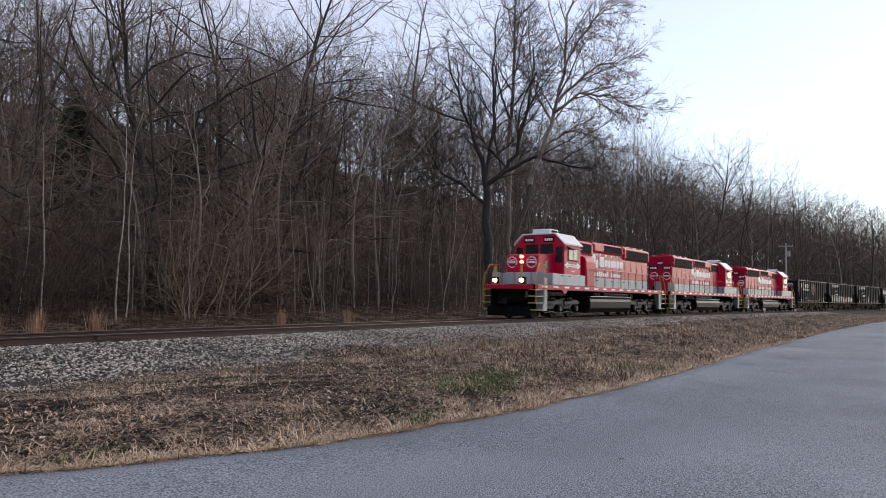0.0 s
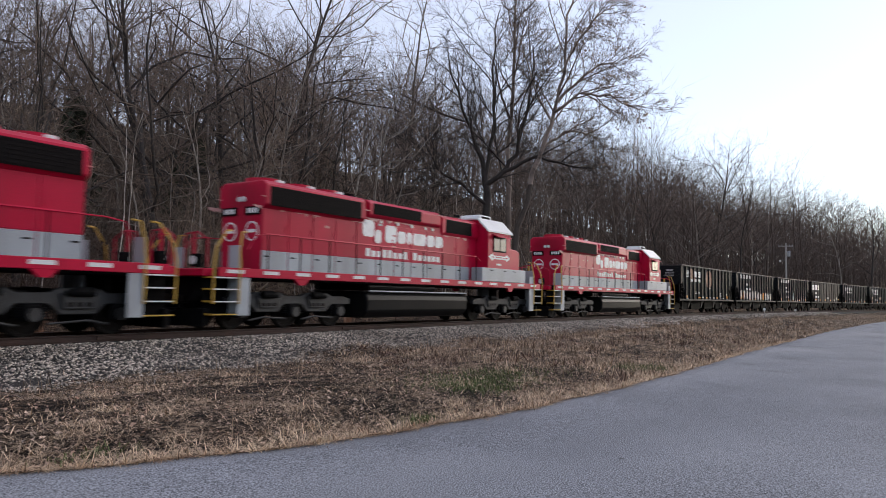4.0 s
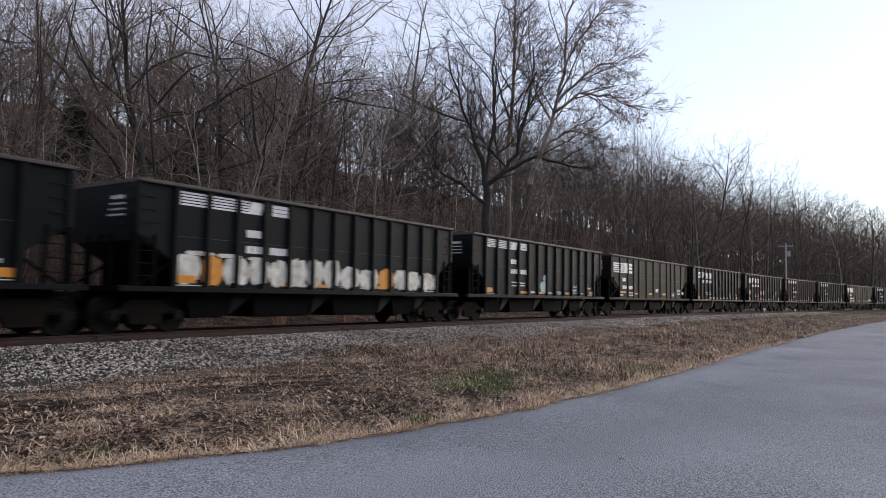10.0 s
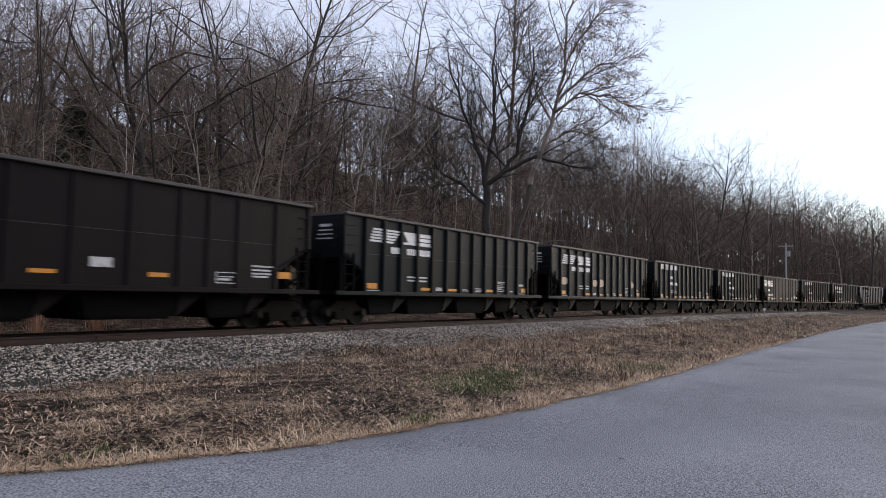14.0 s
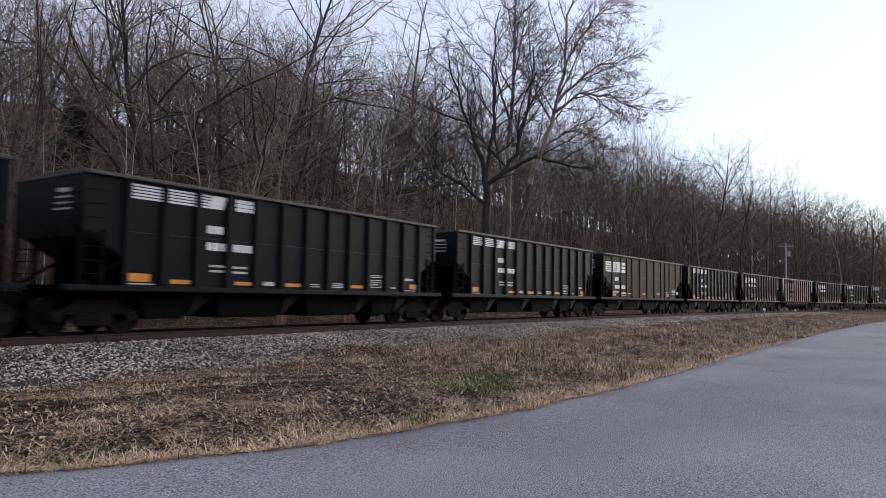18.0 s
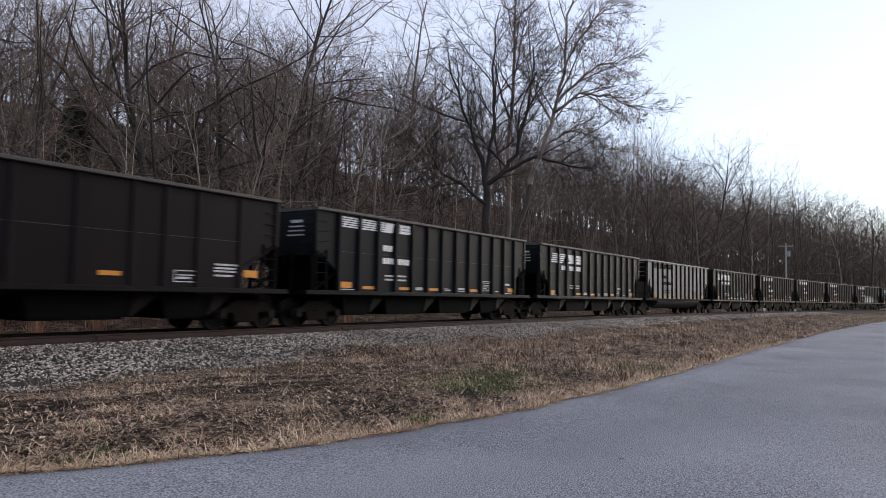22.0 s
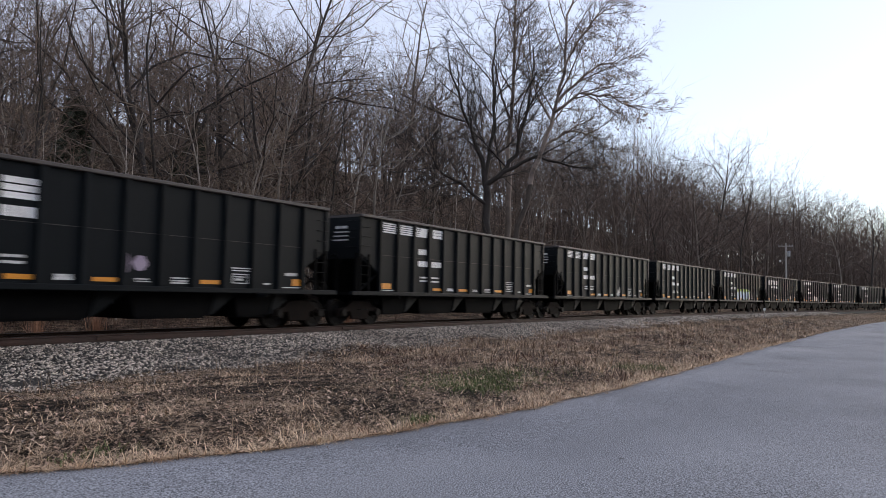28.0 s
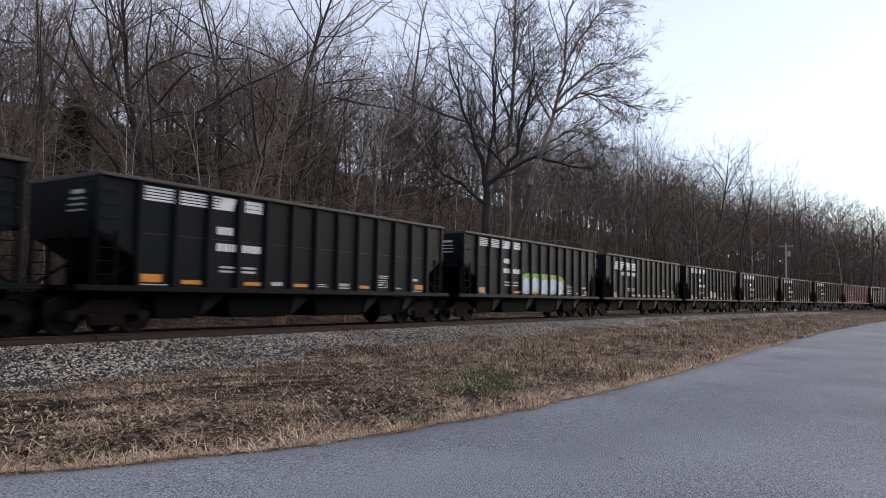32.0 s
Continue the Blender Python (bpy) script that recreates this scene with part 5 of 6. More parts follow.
def thicket(seed, height, mat):
    w = Wood(seed)
    for _ in range(6):
        a = w.r.uniform(0, 2 * pi)
        pts = w.path((w.r.normal(0, 0.5), w.r.normal(0, 0.5), -0.2), (0.5 * cos(a), 0.5 * sin(a), 1.2), height * w.r.uniform(0.6, 1.1), 7, 0.22, -0.02)
        radii = np.linspace(0.006 * height ** 0.9 + 0.008, 0.009, 8)
        w.limb(0, pts, radii, 4)
        w.sprout(pts, radii, 1, {1: (10, 0.12, 0.97, 0.38, 1.0, 0.22, 0.0, 3, 3), 2: (7, 0.12, 0.97, 0.5, 0.85, 0.2, 0.0, 1, 3)})
    return w.meshes("thicket", (0,), mat, mat)


def cedar(seed, height):
    w = Wood(seed)
    pts = w.path((0, 0, -0.3), (0, 0, 1), height, 6, 0.02, 0.0)
    radii = np.linspace(0.16, 0.02, 7)
    w.limb(0, pts, radii, 6)
    out = w.meshes("cedar", (0,), BARK_DARK, BARK_DARK)
    n = 1500
    u = w.r.uniform(0, 1, n) ** 0.8
    z = height * (0.2 + 0.8 * u)
    ang, rr = w.r.uniform(0, 2 * pi, n), (1 - u) ** 0.7 * height * 0.17 * w.r.uniform(0.3, 1.1, n) + 0.15
    c = np.stack([rr * np.cos(ang), rr * np.sin(ang), z], -1)
    tri = c[:, None, :] + w.r.normal(0, 0.22, (n, 3, 3)) * np.array([1, 1, 0.7])
    out.append(("crown", quick_mesh("crown", tri.reshape(-1, 3), np.arange(3 * n).reshape(-1, 3), CEDAR)))
    return out


def seen_from(lat):
    """The run along the track from which on a place that far beyond it comes into view."""
    return 12.0 + (lat - 12) * 0.45


def place(s, lat, sink=0.0):
    x, y, _ = on_line(s, lat)
    return float(x), float(y), float(ground_z(s, lat)) - sink


def build_forest():
    rnd = random.Random(11)
    sorts = [
        (21, 0.2, BARK, TWIG, 0.28, 1.0), (23, 0.24, BARK_DARK, TWIG, 0.3, 1.0), (19, 0.16, BARK, TWIG, 0.25, 0.9), (24, 0.22, BARK, TWIG, 0.35, 1.0),
        (17, 0.13, BARK_PALE, TWIG, 0.25, 0.8), (20, 0.17, BARK_DARK, TWIG, 0.2, 1.1), (22, 0.26, BARK_DARK, TWIG, 0.2, 1.2), (16, 0.11, BARK, TWIG, 0.25, 0.9)]
    talls = [forest_tree(20 + i, *q) for i, q in enumerate(sorts)]
    thin = [forest_tree(40 + i, *q, near=False) for i, q in enumerate(sorts)]
    words = ["tall grey bare tree on the wooded slope", "tall dark bare tree on the wooded slope", "slender grey bare tree on the wooded slope", "straight tall bare tree in the wood", "pale slim bare tree in the wood", "dark bare tree with many fine twigs", "stout dark bare tree with spreading limbs", "thin young bare tree in the wood"]
    spots = []
    tries = 0
    while len(spots) < 250 and tries < 20000:
        tries += 1
        lat = 14 + 62 * rnd.random() ** 1.5
        s0 = seen_from(lat) - 5
        s = s0 + (235 - s0) * rnd.random() ** 1.35
        gap = 1.6 + 0.012 * s
        if any(abs(s - a) < gap and abs(lat - b) < gap for a, b in spots) or (44 < s < 54 and lat < 16) or (0.62 < (lat + 17) / max(s, 1) < 0.9 and lat < 48 and rnd.random() < 0.2):
            continue
        spots.append((s, lat))
    for n in range(24):              # closer stands up the line
        lat = rnd.uniform(17, 44)
        spots.append(((lat + 17) / (rnd.uniform(1.1, 1.7) if n < 7 else rnd.uniform(0.62, 1.0)), lat))
    for s, lat in spots:
        k = rnd.choice([0, 1, 2, 2, 3, 4, 4, 5, 6, 7, 7]) if lat > 20 else rnd.choice([0, 2, 4, 4, 5, 7, 7])
        size = rnd.uniform(0.75, 1.15) * (0.85 if lat < 20 else 1.0) * (1 + 0.15 * float(smooth(22, 40, s))) * (1 - 0.18 * float(smooth(28, 45, lat) * (1 - smooth(45, 75, s))))
        tree_thing("bare_tree", talls[k] if s < 75 and lat < 50 else thin[k], words[k], "tree", "bare trees of the wood", place(s, lat), size, rnd.uniform(0, 6.28), (rnd.gauss(0, 0.035), rnd.gauss(0, 0.035)))
    saps = [sapling(60 + i, h, BIRCH, TWIG) for i, h in enumerate((8, 10, 7, 11))] + [sapling(70, 9, BARK, TWIG)]
    for _ in range(175):
        s = 8 + 68 * rnd.random() ** 1.1
        lat = 10 + 12 * rnd.random() ** 1.4
        tree_thing("sapling", rnd.choice(saps), "thin pale bare sapling at the edge of the wood", "sapling", "saplings along the wood", place(s, lat), rnd.uniform(0.5, 0.98), rnd.uniform(0, 6.28), (rnd.gauss(0, 0.035), rnd.gauss(0, 0.035)))
    bushes = [thicket(80 + i, h, THICKET if i != 1 else BRUSH) for i, h in enumerate((7.5, 5.0, 10.5, 6.5))]
    for _ in range(135):
        s = 5 + 125 * rnd.random() ** 1.7
        lat = 10 + 14 * rnd.random() ** 1.2
        pick = rnd.choice(bushes) if s < 30 else bushes[1]
        tree_thing("bare_shrub", pick, "tangled brown leafless shrub at the wood's edge", "shrub", "shrubs along the wood", place(s, lat), rnd.uniform(0.6, 1.2) * (1 if s < 30 else 0.7), rnd.uniform(0, 6.28))
    wide = [spreading_tree(501, 14), spreading_tree(502, 17)]
    for i, (s, lat, turn) in enumerate(((15, 15, 0.4), (22, 14.5, 2.0), (30, 16, 3.6), (33, 19, 5.0), (19, 22, 1.2), (24.5, 19, 0.9), (36, 22, 2.7))):
        tree_thing("bare_tree", wide[i % 2], "dark bare tree with long level crooked limbs", "tree", "bare trees of the wood", place(s, lat), 0.85 + 0.05 * i, turn, (0.05 * (i % 3 - 1), 0.04))
    evergreen = cedar(95, 9)
    for s, lat, size in ((24, 28, 1.15), (37, 34, 1.2), (33, 30, 0.9), (57, 40, 1.2), (70, 36, 0.9)):
        tree_thing("cedar_tree", evergreen, "dark green cedar among bare trees", "tree", "cedars in the wood", place(s, lat), size, rnd.uniform(0, 6.28))
    # trees that stand out far down the line
    for x, y, z, k, size, turn in ((126.9, 28.0, 1.5, 6, 1.34, 0.5), (131.0, 30.5, 0.2, 3, 1.0, 2.0), (139.6, 7.8, -0.3, 4, 1.05, 1.1), (168.0, 17.5, 2.0, 6, 1.05, 0.2), (176.0, 9.0, 1.0, 2, 1.2, 4.0)):
        tree_thing("bare_tree", talls[k], words[k], "tree", "bare trees of the wood", (x, y, z), size, turn)
    tree_thing("bare_tree", talls[6], "bare tree standing beyond the curve", "tree", "", place(172, 9), 1.1, 1.0)


def build_big_trees():
    """Three old trees by the line that stand out against the sky. Across: metres to the right as seen from the road."""
    ax = np.array([0.542, -0.840, 0.0])
    deep = np.array([0.84, 0.542, 0.0])
    base = np.array([49.5, 27.5, 0.0])

    def lower_bole(seed, pts, r0, r1):
        w = Wood(seed, 0.012)
        stem(w, pts, r0, r1, None)
        return w.meshes("bole", (0,), BARK, BARK)[0][1]

    def stem(w, pts, r0, r1, spec, order=0, sides=8):
        p = np.array([ax * a + deep * d + np.array([0, 0, z]) for a, d, z in pts])
        t = np.linspace(0, len(p) - 1, 3 * (len(p) - 1) + 1)
        q = np.stack([np.interp(t, np.arange(len(p)), p[:, i]) for i in range(3)], -1)
        q[1:-1] += w.r.normal(0, 0.10, (len(q) - 2, 3))
        rr = np.linspace(r0, r1, len(q))
        w.limb(order, q, rr, sides)
        if spec:
            w.sprout(q, rr, 1, spec)
        return q

    full = {1: (9, 0.35, 0.98, 0.36, 0.75, 0.12, 0.05, 6, 5), 2: (7, 0.15, 0.97, 0.45, 0.7, 0.13, 0.03, 4, 4), 3: (5, 0.15, 0.98, 0.5, 0.65, 0.15, 0.02, 3, 3), 4: (5, 0.15, 0.98, 0.5, 0.6, 0.15, 0.0, 1, 3)}
    limb = {1: (14, 0.08, 0.99, 0.42, 0.75, 0.13, 0.05, 5, 4), 2: (7, 0.12, 0.97, 0.55, 0.7, 0.14, 0.03, 3, 3), 3: (6, 0.1, 0.98, 0.6, 0.65, 0.15, 0.02, 2, 3), 4: (4, 0.1, 0.98, 0.6, 0.6, 0.15, 0.0, 1, 3)}

    w = Wood(301, 0.012)          # dark crooked oak
    stem(w, [(0, 0, -0.3), (-0.1, 0, 4), (-0.2, 0, 8.5), (-0.5, 0.2, 11.5)], 0.42, 0.26, None)
    stem(w, [(-0.5, 0.2, 11.3), (-1.2, 0.4, 14), (-2.4, 0.3, 16.5), (-3.6, 0.5, 21)], 0.22, 0.05, limb)
    stem(w, [(-0.4, 0, 10.2), (1.2, -0.3, 11.4), (2.2, -0.4, 13.5), (3.0, 0, 17), (3.4, 0.4, 22)], 0.24, 0.05, limb)
    stem(w, [(-0.2, 0, 8.5), (-2.4, -0.5, 10.2), (-4.4, -0.8, 11.2), (-5.4, -1, 13.5)], 0.16, 0.04, limb)
    stem(w, [(1.0, -0.3, 11.2), (3.6, -1.0, 12.4), (6.4, -1.4, 11.6), (8.0, -1.6, 11.4)], 0.17, 0.04, limb)
    stem(w, [(-0.4, 0, 11), (0.3, 0.6, 15), (0.2, 0.8, 20), (0.6, 0.6, 25)], 0.18, 0.04, limb)
    tree_thing("oak_tree", w.meshes("oak", (0,), BARK_DARK, BARK_DARK), "large dark crooked bare oak beside the railway", "tree", "old trees by the line", tuple(base))

    w = Wood(302, 0.012)          # pale upright sycamore
    stem(w, [(-0.1, 0, 8.5), (0.1, 0, 16), (0.3, 0, 22), (0.6, 0, 28)], 0.22, 0.06, {**full, 1: (12, 0.18, 0.98, 0.24, 0.7, 0.12, 0.08, 6, 5)})
    tree_thing("sycamore_tree", w.meshes("sycamore", (0,), BARK_SYC, TWIG) + [("lower_trunk", lower_bole(311, [(0, 0, -0.3), (0, 0, 4), (-0.1, 0, 8.6)], 0.28, 0.225))], "tall upright sycamore with pale peeling bark", "tree", "old trees by the line", tuple(base + ax * 1.7 + deep * 1.5))

    w = Wood(303, 0.012)          # pale leaning sycamore with the wide crown
    stem(w, [(1.8, 0, 10), (2.7, 0, 13), (3.7, 0, 16), (4.4, 0, 19.5), (4.8, 0.2, 24), (5.6, 0.2, 27.5)], 0.2, 0.06, {**full, 1: (8, 0.3, 0.98, 0.2, 0.7, 0.12, 0.06, 6, 5)})
    stem(w, [(3.7, 0, 16), (5.6, -0.6, 17.3), (8.0, -1.0, 17.2), (10.3, -1.2, 16.0)], 0.13, 0.03, limb)
    stem(w, [(3.9, 0, 16.8), (6.1, 0.5, 19.2), (8.2, 0.8, 20.5), (9.7, 1, 20.4)], 0.13, 0.03, limb)
    stem(w, [(4.4, 0, 19.3), (5.9, 0.2, 22.5), (7.4, 0.2, 24.3), (8.6, 0.2, 24.8)], 0.11, 0.03, limb)
    stem(w, [(2.7, 0, 13), (4.7, 0.4, 14.6), (7.0, 0.6, 14.4), (8.5, 0.8, 12.6)], 0.12, 0.03, limb)
    stem(w, [(3.4, 0, 15.4), (1.8, -0.3, 18.4), (0.9, -0.5, 22)], 0.1, 0.03, limb)
    meshes = w.meshes("sycamore", (0,), BARK_SYC, TWIG)
    meshes.append(("lower_trunk", lower_bole(312, [(0, 0, -0.3), (0.5, 0, 5), (1.82, 0, 10.1)], 0.25, 0.202)))
    tips = np.array([t for t in w.tips if (t @ ax) > 5.5])
    tips = tips[w.r.permutation(len(tips))[:700]]
    tri = tips[:, None, :] + w.r.normal(0, 0.075, (len(tips), 3, 3))
    meshes.append(("leaves", quick_mesh("leaves", tri.reshape(-1, 3), np.arange(3 * len(tips)).reshape(-1, 3), LEAF)))
    tree_thing("sycamore_tree", meshes, "leaning sycamore with pale trunk and wide fine crown", "tree", "old trees by the line", tuple(base + ax * 1.3 - deep * 1.0))


def far_woods():
    """The wood behind, too many stems to count."""
    r = np.random.RandomState(5)
    kinds = []
    for i in range(7):
        w = Wood(400 + i, 0.012)
        h = r.uniform(17, 23)
        pts = w.path((0, 0, -0.5), (0, 0, 1), h, 4, 0.04, 0.01)
        rad = np.array([0.16, 0.13, 0.09, 0.045, 0.01])
        w.limb(0, pts, rad, 4)
        w.sprout(pts, rad, 1, {1: (13, 0.22, 0.99, 0.34, 0.8, 0.14, 0.06, 2, 3), 2: (8, 0.12, 0.97, 0.62, 0.7, 0.14, 0.04, 1, 3)})
        vs, fs, k = [], [], 0
        for o in w.v:
            v, f = np.concatenate(w.v[o]), np.concatenate(w.f[o])
            vs.append(v)
            fs.append(f + k)
            k += len(v)
        kinds.append((np.concatenate(vs), np.concatenate(fs)))
    V, F, k = [], [], 0
    for n in range(1270):
        if n < 45:                      # unseen stems added up the line, past the edge of sight, for the light
            lat, s = r.uniform(14, 55), r.uniform(-90, 4)
        elif n < 700:
            lat = r.uniform(28, 120)
            s = seen_from(lat) - 6 + (260 - seen_from(lat)) * r.rand() ** 1.1
        elif n < 1100:
            lat = 12 + 80 * r.rand() ** 1.3
            s = r.uniform(95, 300)
        else:                           # the dark slope beyond the curve
            lat = 9 + 75 * r.rand()
            s = r.uniform(150, 300)
        if 0.6 < (lat + 17) / max(s, 1) < 1.1 and r.rand() < 0.4:      # an open stand of slim stems
            continue
        x, y, z = place(s, lat)
        v, f = kinds[n % 7]
        a, sc = r.uniform(0, 6.28), r.uniform(0.6, 1.15) * (0.82 + 0.18 * float(smooth(50, 110, s))) * (1 + 0.12 * float(smooth(50, 90, s) * (1 - smooth(140, 200, s))))
        c, d = cos(a), sin(a)
        q = v * sc
        V.append(np.stack([q[:, 0] * c - q[:, 1] * d + x, q[:, 0] * d + q[:, 1] * c + y, q[:, 2] + z], -1))
        F.append(f + k)
        k += len(v)
    me = quick_mesh("far_woods", np.concatenate(V), np.concatenate(F), WOODS)
    tagged(new("far_woods", me), "dense leafless brown wood covering the hillside", "woods", kind="stuff")
    # undergrowth on the slope
    w = Wood(450)
    for n in range(1900):
        lat = 12 + 50 * w.r.rand() ** (1.3 if n < 1100 else 0.8)
        s = seen_from(lat) - 4 + ((170 if n < 1100 else 75) - seen_from(lat)) * w.r.rand() ** 1.2
        p = np.array(place(s, lat))
        for _ in range(3):
            a = w.r.uniform(0, 6.28)
            h = 1.2 + 6.5 * w.r.rand() ** 1.8
            pts = w.path(p + w.r.normal(0, 0.4, 3) * [1, 1, 0], (0.45 * cos(a), 0.45 * sin(a), 1), h, 4, 0.24, 0.02)
            rad = np.linspace(0.02, 0.006, 5)
            w.limb(0, pts, rad, 3)
            w.sprout(pts, rad, 1, {1: (8, 0.12, 0.97, 0.42, 0.9, 0.1, 0.02, 1, 3)})
    V, F, k = [], [], 0
    for o in w.v:
        v, f = np.concatenate(w.v[o]), np.concatenate(w.f[o])
        V.append(v)
        F.append(f + k)
        k += len(v)
    tagged(new("undergrowth", quick_mesh("undergrowth", np.concatenate(V), np.concatenate(F), BRUSH)), "brown tangled undergrowth below the bare trees", "undergrowth", kind="stuff")


# ---------------------------------------------------------------- verge: stones, grass, leaves
def scatter(name, s, lat, make, mat, label, category, lift=0.0):
    x, y, _ = on_line(s, lat)
    z = np.where((lat < -8) & (ground_z(s, lat) < -0.55), -0.5, ground_z(s, lat))      # on the asphalt
    c = np.stack([x, y, z + lift], -1)
    v, f = make(c)
    tagged(new(name, quick_mesh(name, v, f, mat)), label, category, kind="stuff")


def stones_at(r, size0, size1):
    octa = np.array([(1, 0, 0), (-1, 0, 0), (0, 1, 0), (0, -1, 0), (0, 0, 1), (0, 0, -1)], float)
    face = np.array([(0, 2, 4), (2, 1, 4), (1, 3, 4), (3, 0, 4), (2, 0, 5), (1, 2, 5), (3, 1, 5), (0, 3, 5)])

    def make(c):
        n = len(c)
        size = r.uniform(size0, size1, (n, 1, 1)) * r.uniform(0.6, 1.25, (n, 1, 3)) * np.array([1.2, 1, 0.6])
        p = octa[None] * size + r.normal(0, 0.22, (n, 6, 3)) * size
        a = r.uniform(0, 6.28, n)
        t = r.uniform(-0.7, 0.7, n)
        ca, sa, ct, st = np.cos(a)[:, None], np.sin(a)[:, None], np.cos(t)[:, None], np.sin(t)[:, None]
        x, y, z = p[..., 0], p[..., 1], p[..., 2]
        x, z = x * ct - z * st, x * st + z * ct
        x, y = x * ca - y * sa, x * sa + y * ca
        v = np.stack([x, y, z], -1) + c[:, None, :]
        return v.reshape(-1, 3), (face[None] + 6 * np.arange(n)[:, None, None]).reshape(-1, 3)
    return make


def blades_at(r, h0, h1, width, flat):
    """Bent blades; flat: how far they lie over."""
    def make(c):
        n = len(c)
        h = r.uniform(h0, h1, n)
        a = r.uniform(0, 6.28, n)
        bend = np.clip(r.normal(flat, 0.35, n), 0.05, 1.5)
        d = np.stack([np.cos(a), np.sin(a), 0 * a], -1)
        side = np.stack([-np.sin(a), np.cos(a), 0 * a], -1) * width * r.uniform(0.6, 1.4, n)[:, None]
        up = np.array([0, 0, 1.0])
        mid = c + (d * np.sin(bend * 0.95)[:, None] + up * np.cos(bend * 0.95)[:, None]) * (h * 0.55)[:, None]
        tip = mid + (d * np.sin(bend * 1.14)[:, None] + up * np.cos(bend * 1.14)[:, None]) * (h * 0.45)[:, None]
        v = np.stack([c - side, c + side, mid + side * 0.8, mid - side * 0.8, tip], 1)
        k = 5 * np.arange(n)[:, None, None]
        f = np.array([(0, 1, 2), (0, 2, 3), (3, 2, 4)])[None] + k
        return v.reshape(-1, 3), f.reshape(-1, 3)
    return make


def leaves_at(r, size0, size1):
    def make(c):
        n = len(c)
        a = r.uniform(0, 6.28, n)
        s = r.uniform(size0, size1, n)[:, None]
        d = np.stack([np.cos(a), np.sin(a), r.normal(0, 0.3, n)], -1) * s
        e = np.stack([-np.sin(a), np.cos(a), r.normal(0, 0.3, n)], -1) * s * 0.6
        up = np.array([0, 0, 1.0]) * s * r.uniform(0.1, 0.6, (n, 1))
        v = np.stack([c - d, c + e + up, c + d, c - e + up], 1)
        f = np.array([(0, 1, 2), (0, 2, 3)])[None] + 4 * np.arange(n)[:, None, None]
        return v.reshape(-1, 3), f.reshape(-1, 3)
    return make


def build_verge():
    r = np.random.RandomState(21)

    def along(n, lo, hi, power):
        return lo + (hi - lo) * r.rand(n) ** power

    # crushed stone by the near rail, thinning out at its toe
    n = 35000
    s = along(n, 2.5, 42, 1.5)
    lat = -0.95 - (-(ballast_toe(s)) - 0.95 + 0.6) * r.rand(n) ** 0.9
    keep = r.rand(n) < np.where(lat < ballast_toe(s), 0.35, 1.0)
    scatter("ballast_stones", s[keep], lat[keep], stones_at(r, 0.013, 0.038), STONE, "grey and brown crushed ballast stones", "ballast", 0.02)
    n = 9000
    s = along(n, 40, 110, 1.3)
    lat = -0.95 - (-(ballast_toe(s)) - 0.95 + 0.3) * r.rand(n)
    scatter("ballast_stones", s, lat, stones_at(r, 0.035, 0.06), STONE, "grey crushed ballast stones along the track", "ballast", 0.02)
    n = 5000
    s = along(n, 2, 50, 1.2)
    lat = r.uniform(-0.65, 2.4, n)
    scatter("ballast_stones", s, lat, stones_at(r, 0.022, 0.043), STONE, "crushed stones between and behind the rails", "ballast", 0.02)

    def verge(n, lo, hi, power, edge=0.0):
        s = along(n, lo, hi, power)
        a, b = road_edge(s) - 0.03, ballast_toe(s) + 0.15
        u = r.rand(n)
        return s, a + (b - a) * (u ** (1 + edge))

    def tufts(s, lat):
        """Where the dead grass stands in mats, 0 to 1: along the asphalt, on the far bank, and in loose patches."""
        d = lat - road_edge(s)
        patch = 0.5 + 0.5 * np.sin(s * 1.13 + 1.7 * np.sin(lat * 0.9)) * np.sin(lat * 1.57 + 1.3 * np.sin(s * 0.7) + 0.6)
        patch = smooth(0.42, 0.8, patch)
        bare = smooth(-0.2, 2.2, ballast_toe(s) - lat)
        return np.clip(np.maximum(np.maximum(1 - d / 1.2, patch * bare), 0.85 * smooth(13, 20, s)), 0, 1)

    for i, (n, lo, hi, power, edge, h0, h1, w, flat, mat, text) in enumerate((
            (62000, 1.5, 30, 1.35, 0.1, 0.05, 0.17, 0.0038, 1.5, DEAD_GRASS, "matted straw-coloured dead grass on the verge"),
            (26000, 1.5, 34, 1.3, 4.0, 0.06, 0.22, 0.004, 1.4, STRAW, "pale straw lying along the asphalt"),
            (15000, 28, 110, 1.2, 0.2, 0.12, 0.3, 0.011, 1.0, DEAD_GRASS, "dead grass on the bank along the road"),
            (12000, 1.5, 40, 1.3, -0.2, 0.05, 0.2, 0.005, 1.2, BROWN_WEED, "low brown weeds in the verge"),
            (700, 5, 60, 1.1, -0.4, 0.2, 0.55, 0.004, 0.3, DEAD_GRASS, "dry upright pale weed stalks"),
            (16000, 11, 48, 1.0, 0.0, 0.08, 0.24, 0.006, 1.4, DEAD_GRASS, "pale dead grass lying over the low bank"))):
        s, lat = verge(n, lo, hi, power, edge)
        if i in (0, 2):
            keep = tufts(s, lat) > r.rand(n)
            s, lat = s[keep], lat[keep]
        elif i == 3:
            keep = ripple(s * 1.7 + 27, lat * 1.9) > r.uniform(-0.2, 0.15, n)
            s, lat = s[keep], lat[keep]
        scatter("brown_weeds" if mat is BROWN_WEED else "dead_grass", s, lat, blades_at(r, h0, h1, w, flat), mat, text, "grass", 0.015 if i == 1 else 0.0)
    # thick tufts of straw standing out of the mat
    n = 150
    s, lat = verge(n, 1.8, 26, 1.2, 0.9)
    keep = tufts(s, lat) > 0.35
    s, lat = s[keep], lat[keep]
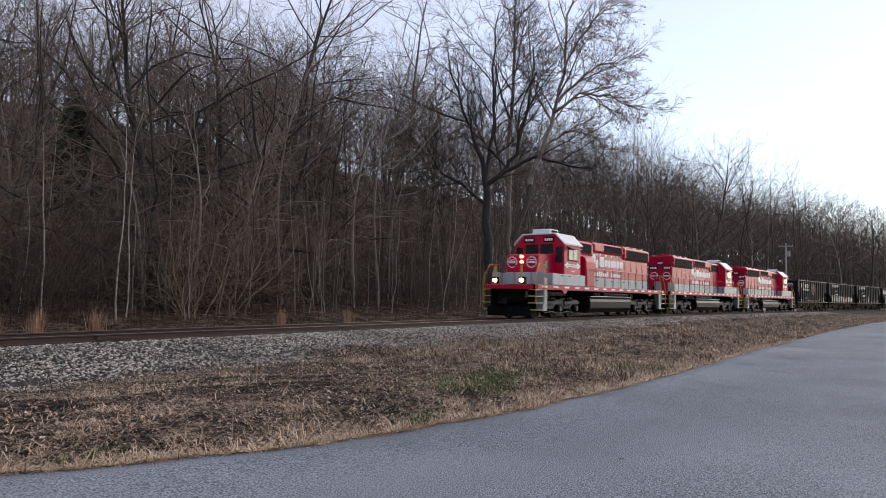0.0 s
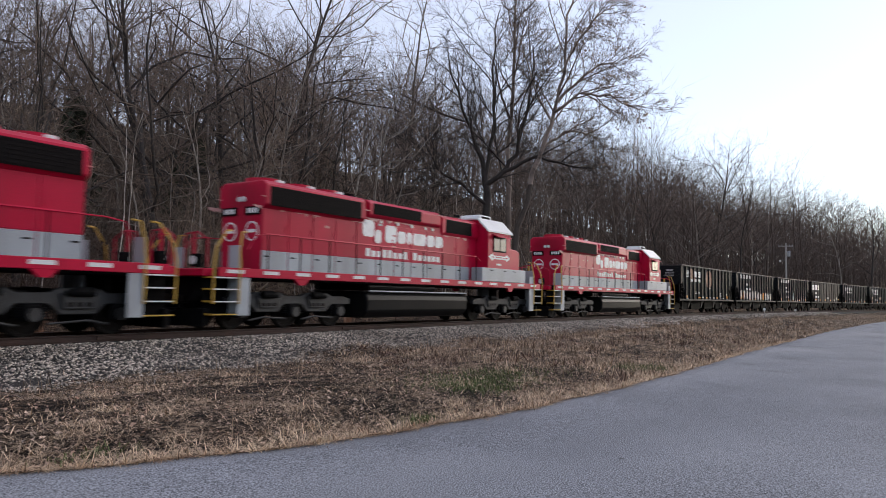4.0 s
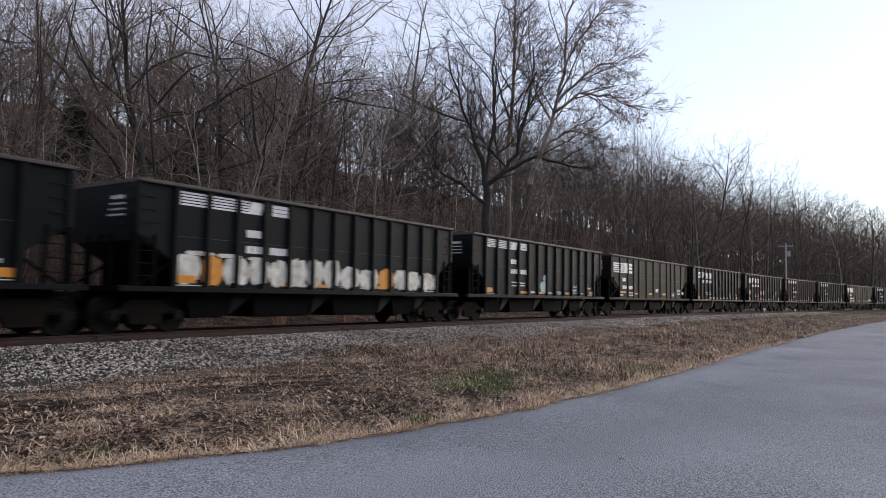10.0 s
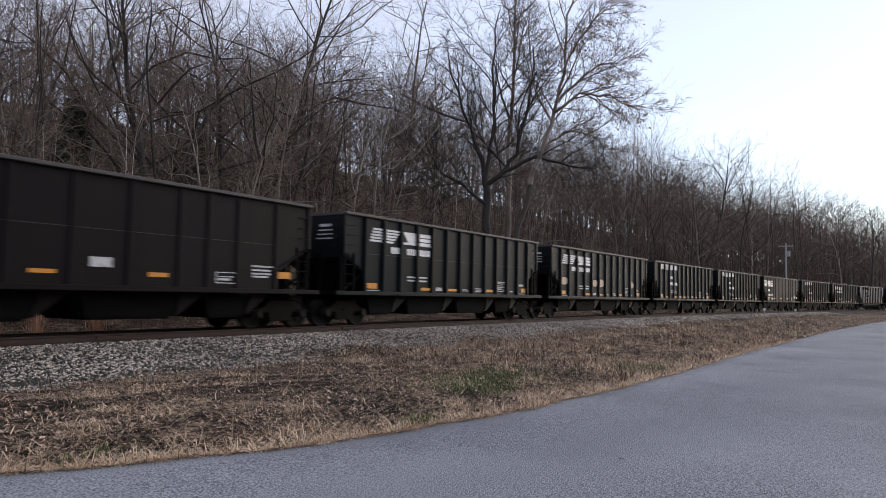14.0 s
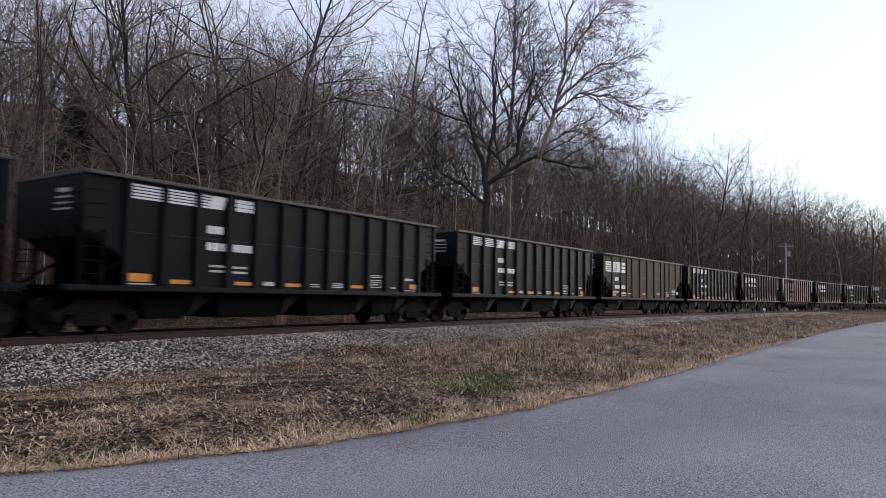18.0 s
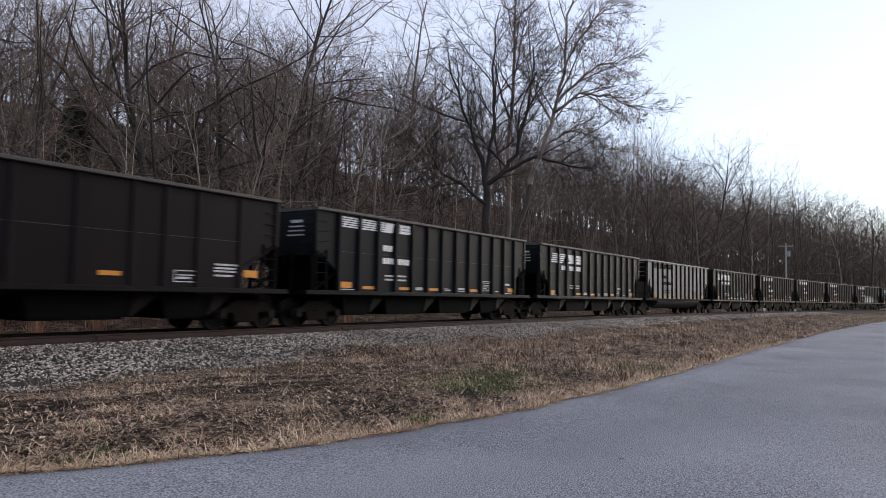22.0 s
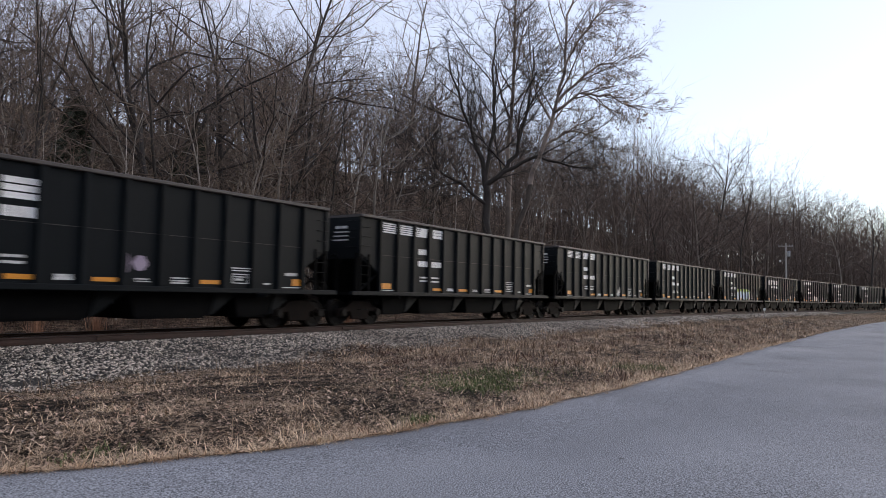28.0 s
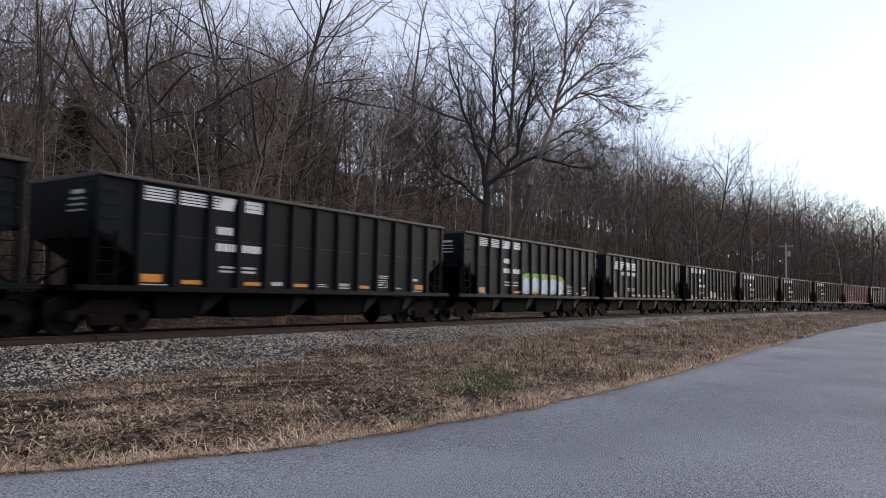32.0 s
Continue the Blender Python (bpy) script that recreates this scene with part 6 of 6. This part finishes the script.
    m = 70
    s, lat = np.repeat(s, m) + r.normal(0, 0.13, len(s) * m), np.repeat(lat, m) + r.normal(0, 0.1, len(lat) * m)
    scatter("dead_grass", s, lat, blades_at(r, 0.07, 0.22, 0.0036, 1.15), STRAW, "tufts of bent pale straw on the verge", "grass")
    # coarse tussocks and dark weeds on the low bank further along
    for count, mat, name, text in ((210, DEAD_GRASS, "dead_grass", "coarse tussocks of dead grass on the bank"), (150, BROWN_WEED, "brown_weeds", "dark clumps of weeds on the bank")):
        s, lat = verge(count, 13, 50, 1.0, 0.1)
        m = 55
        s, lat = np.repeat(s, m) + r.normal(0, 0.22, count * m), np.repeat(lat, m) + r.normal(0, 0.14, count * m)
        keep = lat > road_edge(s) + 0.02
        scatter(name, s[keep], lat[keep], blades_at(r, 0.1, 0.3, 0.009, 1.05), mat, text, "grass")
    n = 320
    s, lat = verge(n, 1.8, 16, 1.2, 0.3)
    scatter("fallen_leaves", s, lat, leaves_at(r, 0.022, 0.046), LEAF, "large curled fallen leaves on the verge", "leaves", 0.012)
    # fallen sticks at the foot of the ballast
    n = 900
    s = along(n, 2, 30, 1.2)
    lat = ballast_toe(s) - np.abs(r.normal(0.3, 1.3, n))
    keep = lat > road_edge(s) + 0.4
    scatter("fallen_sticks", s[keep], lat[keep], blades_at(r, 0.15, 0.75, 0.006, 1.5), BARK_PALE, "pale broken sticks lying on the verge", "sticks", 0.03)
    # green patches
    for s0, l0, spread, n, h in ((7.35, -12.0, 0.14, 320, 0.12), (10.6, -10.9, 0.6, 1500, 0.08), (12.0, -10.2, 0.8, 1500, 0.07), (16.2, -12.0, 0.55, 900, 0.09), (13, -10.5, 1.2, 700, 0.05), (3.9, -10.6, 0.2, 160, 0.07)):
        s, lat = r.normal(s0, spread, n), r.normal(l0, spread * 0.6, n)
        keep = lat > road_edge(s) + 0.03
        scatter("green_grass", s[keep], lat[keep], blades_at(r, h * 0.5, h * 1.4, 0.005, 0.7), GREEN_GRASS, "patch of green grass in the dead verge", "grass")
    s, lat = verge(5000, 1.5, 20, 1.3, 6.0)
    scatter("fallen_leaves", s, lat, leaves_at(r, 0.01, 0.028), LEAF, "brown leaves blown along the asphalt edge", "leaves", 0.012)
    s, lat = verge(9000, 1.5, 26, 1.3, 0.2)
    scatter("fallen_leaves", s, lat, leaves_at(r, 0.014, 0.038), LEAF, "fallen brown leaves scattered on the verge", "leaves", 0.012)
    # beyond the track
    for n, l0, l1, h0, h1, w, flat, mat, text in ((9000, 3.6, 12, 0.15, 0.5, 0.006, 0.6, BROWN_WEED, "brown weeds beyond the track"), (4500, 4.5, 13, 0.3, 0.85, 0.006, 0.5, BROWN_WEED, "tall dry weeds beyond the track"), (5000, 9, 22, 0.2, 0.8, 0.01, 0.7, BROWN_WEED, "brown litter and stalks under the trees")):
        s, lat = along(n, 5, 95, 1.3), r.uniform(l0, l1, n)
        scatter("brown_weeds" if mat is BROWN_WEED else "dead_grass", s, lat, blades_at(r, h0, h1, w, flat), mat, text, "grass")
    for s0, l0, h in ((10.6, 6.4, 1.25), (12.0, 6.6, 1.15), (13.9, 6.4, 1.2), (22.4, 6.4, 1.2), (26.9, 6.5, 1.25)):
        n = 110
        x, y, z = place(s0, l0)
        c = np.stack([r.normal(0, 0.1, n), r.normal(0, 0.1, n), 0 * np.arange(n)], -1)
        v, f = blades_at(r, h * 0.6, h * 1.05, 0.008, 0.16)(c)
        ob = tagged(new("broomsedge_clump", quick_mesh("broomsedge_clump", v, f, RED_GRASS)), "reddish dry clump of tall broomsedge grass", "grass clump", "broomsedge clumps beyond the track")
        ob.location = (x, y, z - 0.02)


# ---------------------------------------------------------------- small things by the line
def build_small_things():
    x, y = 124.0, 14.6
    pole = tagged(new("utility_pole"), "weathered wooden utility pole with crossarm and transformer", "utility pole")
    pole.location, pole.rotation_euler = (x, y, -0.3), (0, 0, radians(-75))
    part("post", Solid().tube([(0, 0, 0), (0, 0, 10.9)], [0.17, 0.11], 10), POLE_WOOD, pole)
    arm = part("crossarm", Solid().box(-1.1, -0.06, 10.3, 1.1, 0.06, 10.42), POLE_WOOD, pole, bevel=0.01)
    for dx in (-1.0, -0.55, 0.55, 1.0):
        part("insulator", Solid().tube([(dx, 0, 10.42), (dx, 0, 10.56), (dx, 0, 10.62)], [0.03, 0.06, 0.02], 8), ALUMINIUM, arm)
    part("transformer", Solid().tube([(0.42, 0, 8.7), (0.42, 0, 8.74), (0.42, 0, 9.5), (0.42, 0, 9.56)], [0.2, 0.24, 0.24, 0.18], 14), ALUMINIUM, pole, "grey transformer can")
    lamp = part("lamp_arm", Solid().tube([(0, 0, 8.0), (-0.5, 0, 8.15), (-0.85, 0, 8.1)], 0.03, 6), ALUMINIUM, pole)
    part("lamp_head", Solid().tube([(-0.85, 0, 8.12), (-0.85, 0, 7.95), (-0.85, 0, 7.8)], [0.12, 0.2, 0.12], 10), WHITE_PAINT, lamp, "white lamp head")
    for s, lat, h in ((75, -3.0, 0.75), (86, -3.4, 0.7)):
        px, py, pz = place(s, lat)
        stake = tagged(new("marker_stake"), "small stake with a round white marker beside the track", "marker", "markers beside the track")
        stake.location, stake.rotation_euler = (px, py, pz), (0, 0, radians(-80))
        part("stake", Solid().box(-0.03, -0.02, -0.1, 0.03, 0.02, h), POLE_WOOD, stake)
        part("marker_disc", Solid().tube([(0, -0.045, h), (0, -0.02, h)], 0.13, 14), WHITE_PAINT, stake)


build_ground()
build_road()
build_train()
build_big_trees()
build_small_things()
build_forest()
far_woods()
build_track()
build_verge()
motions()
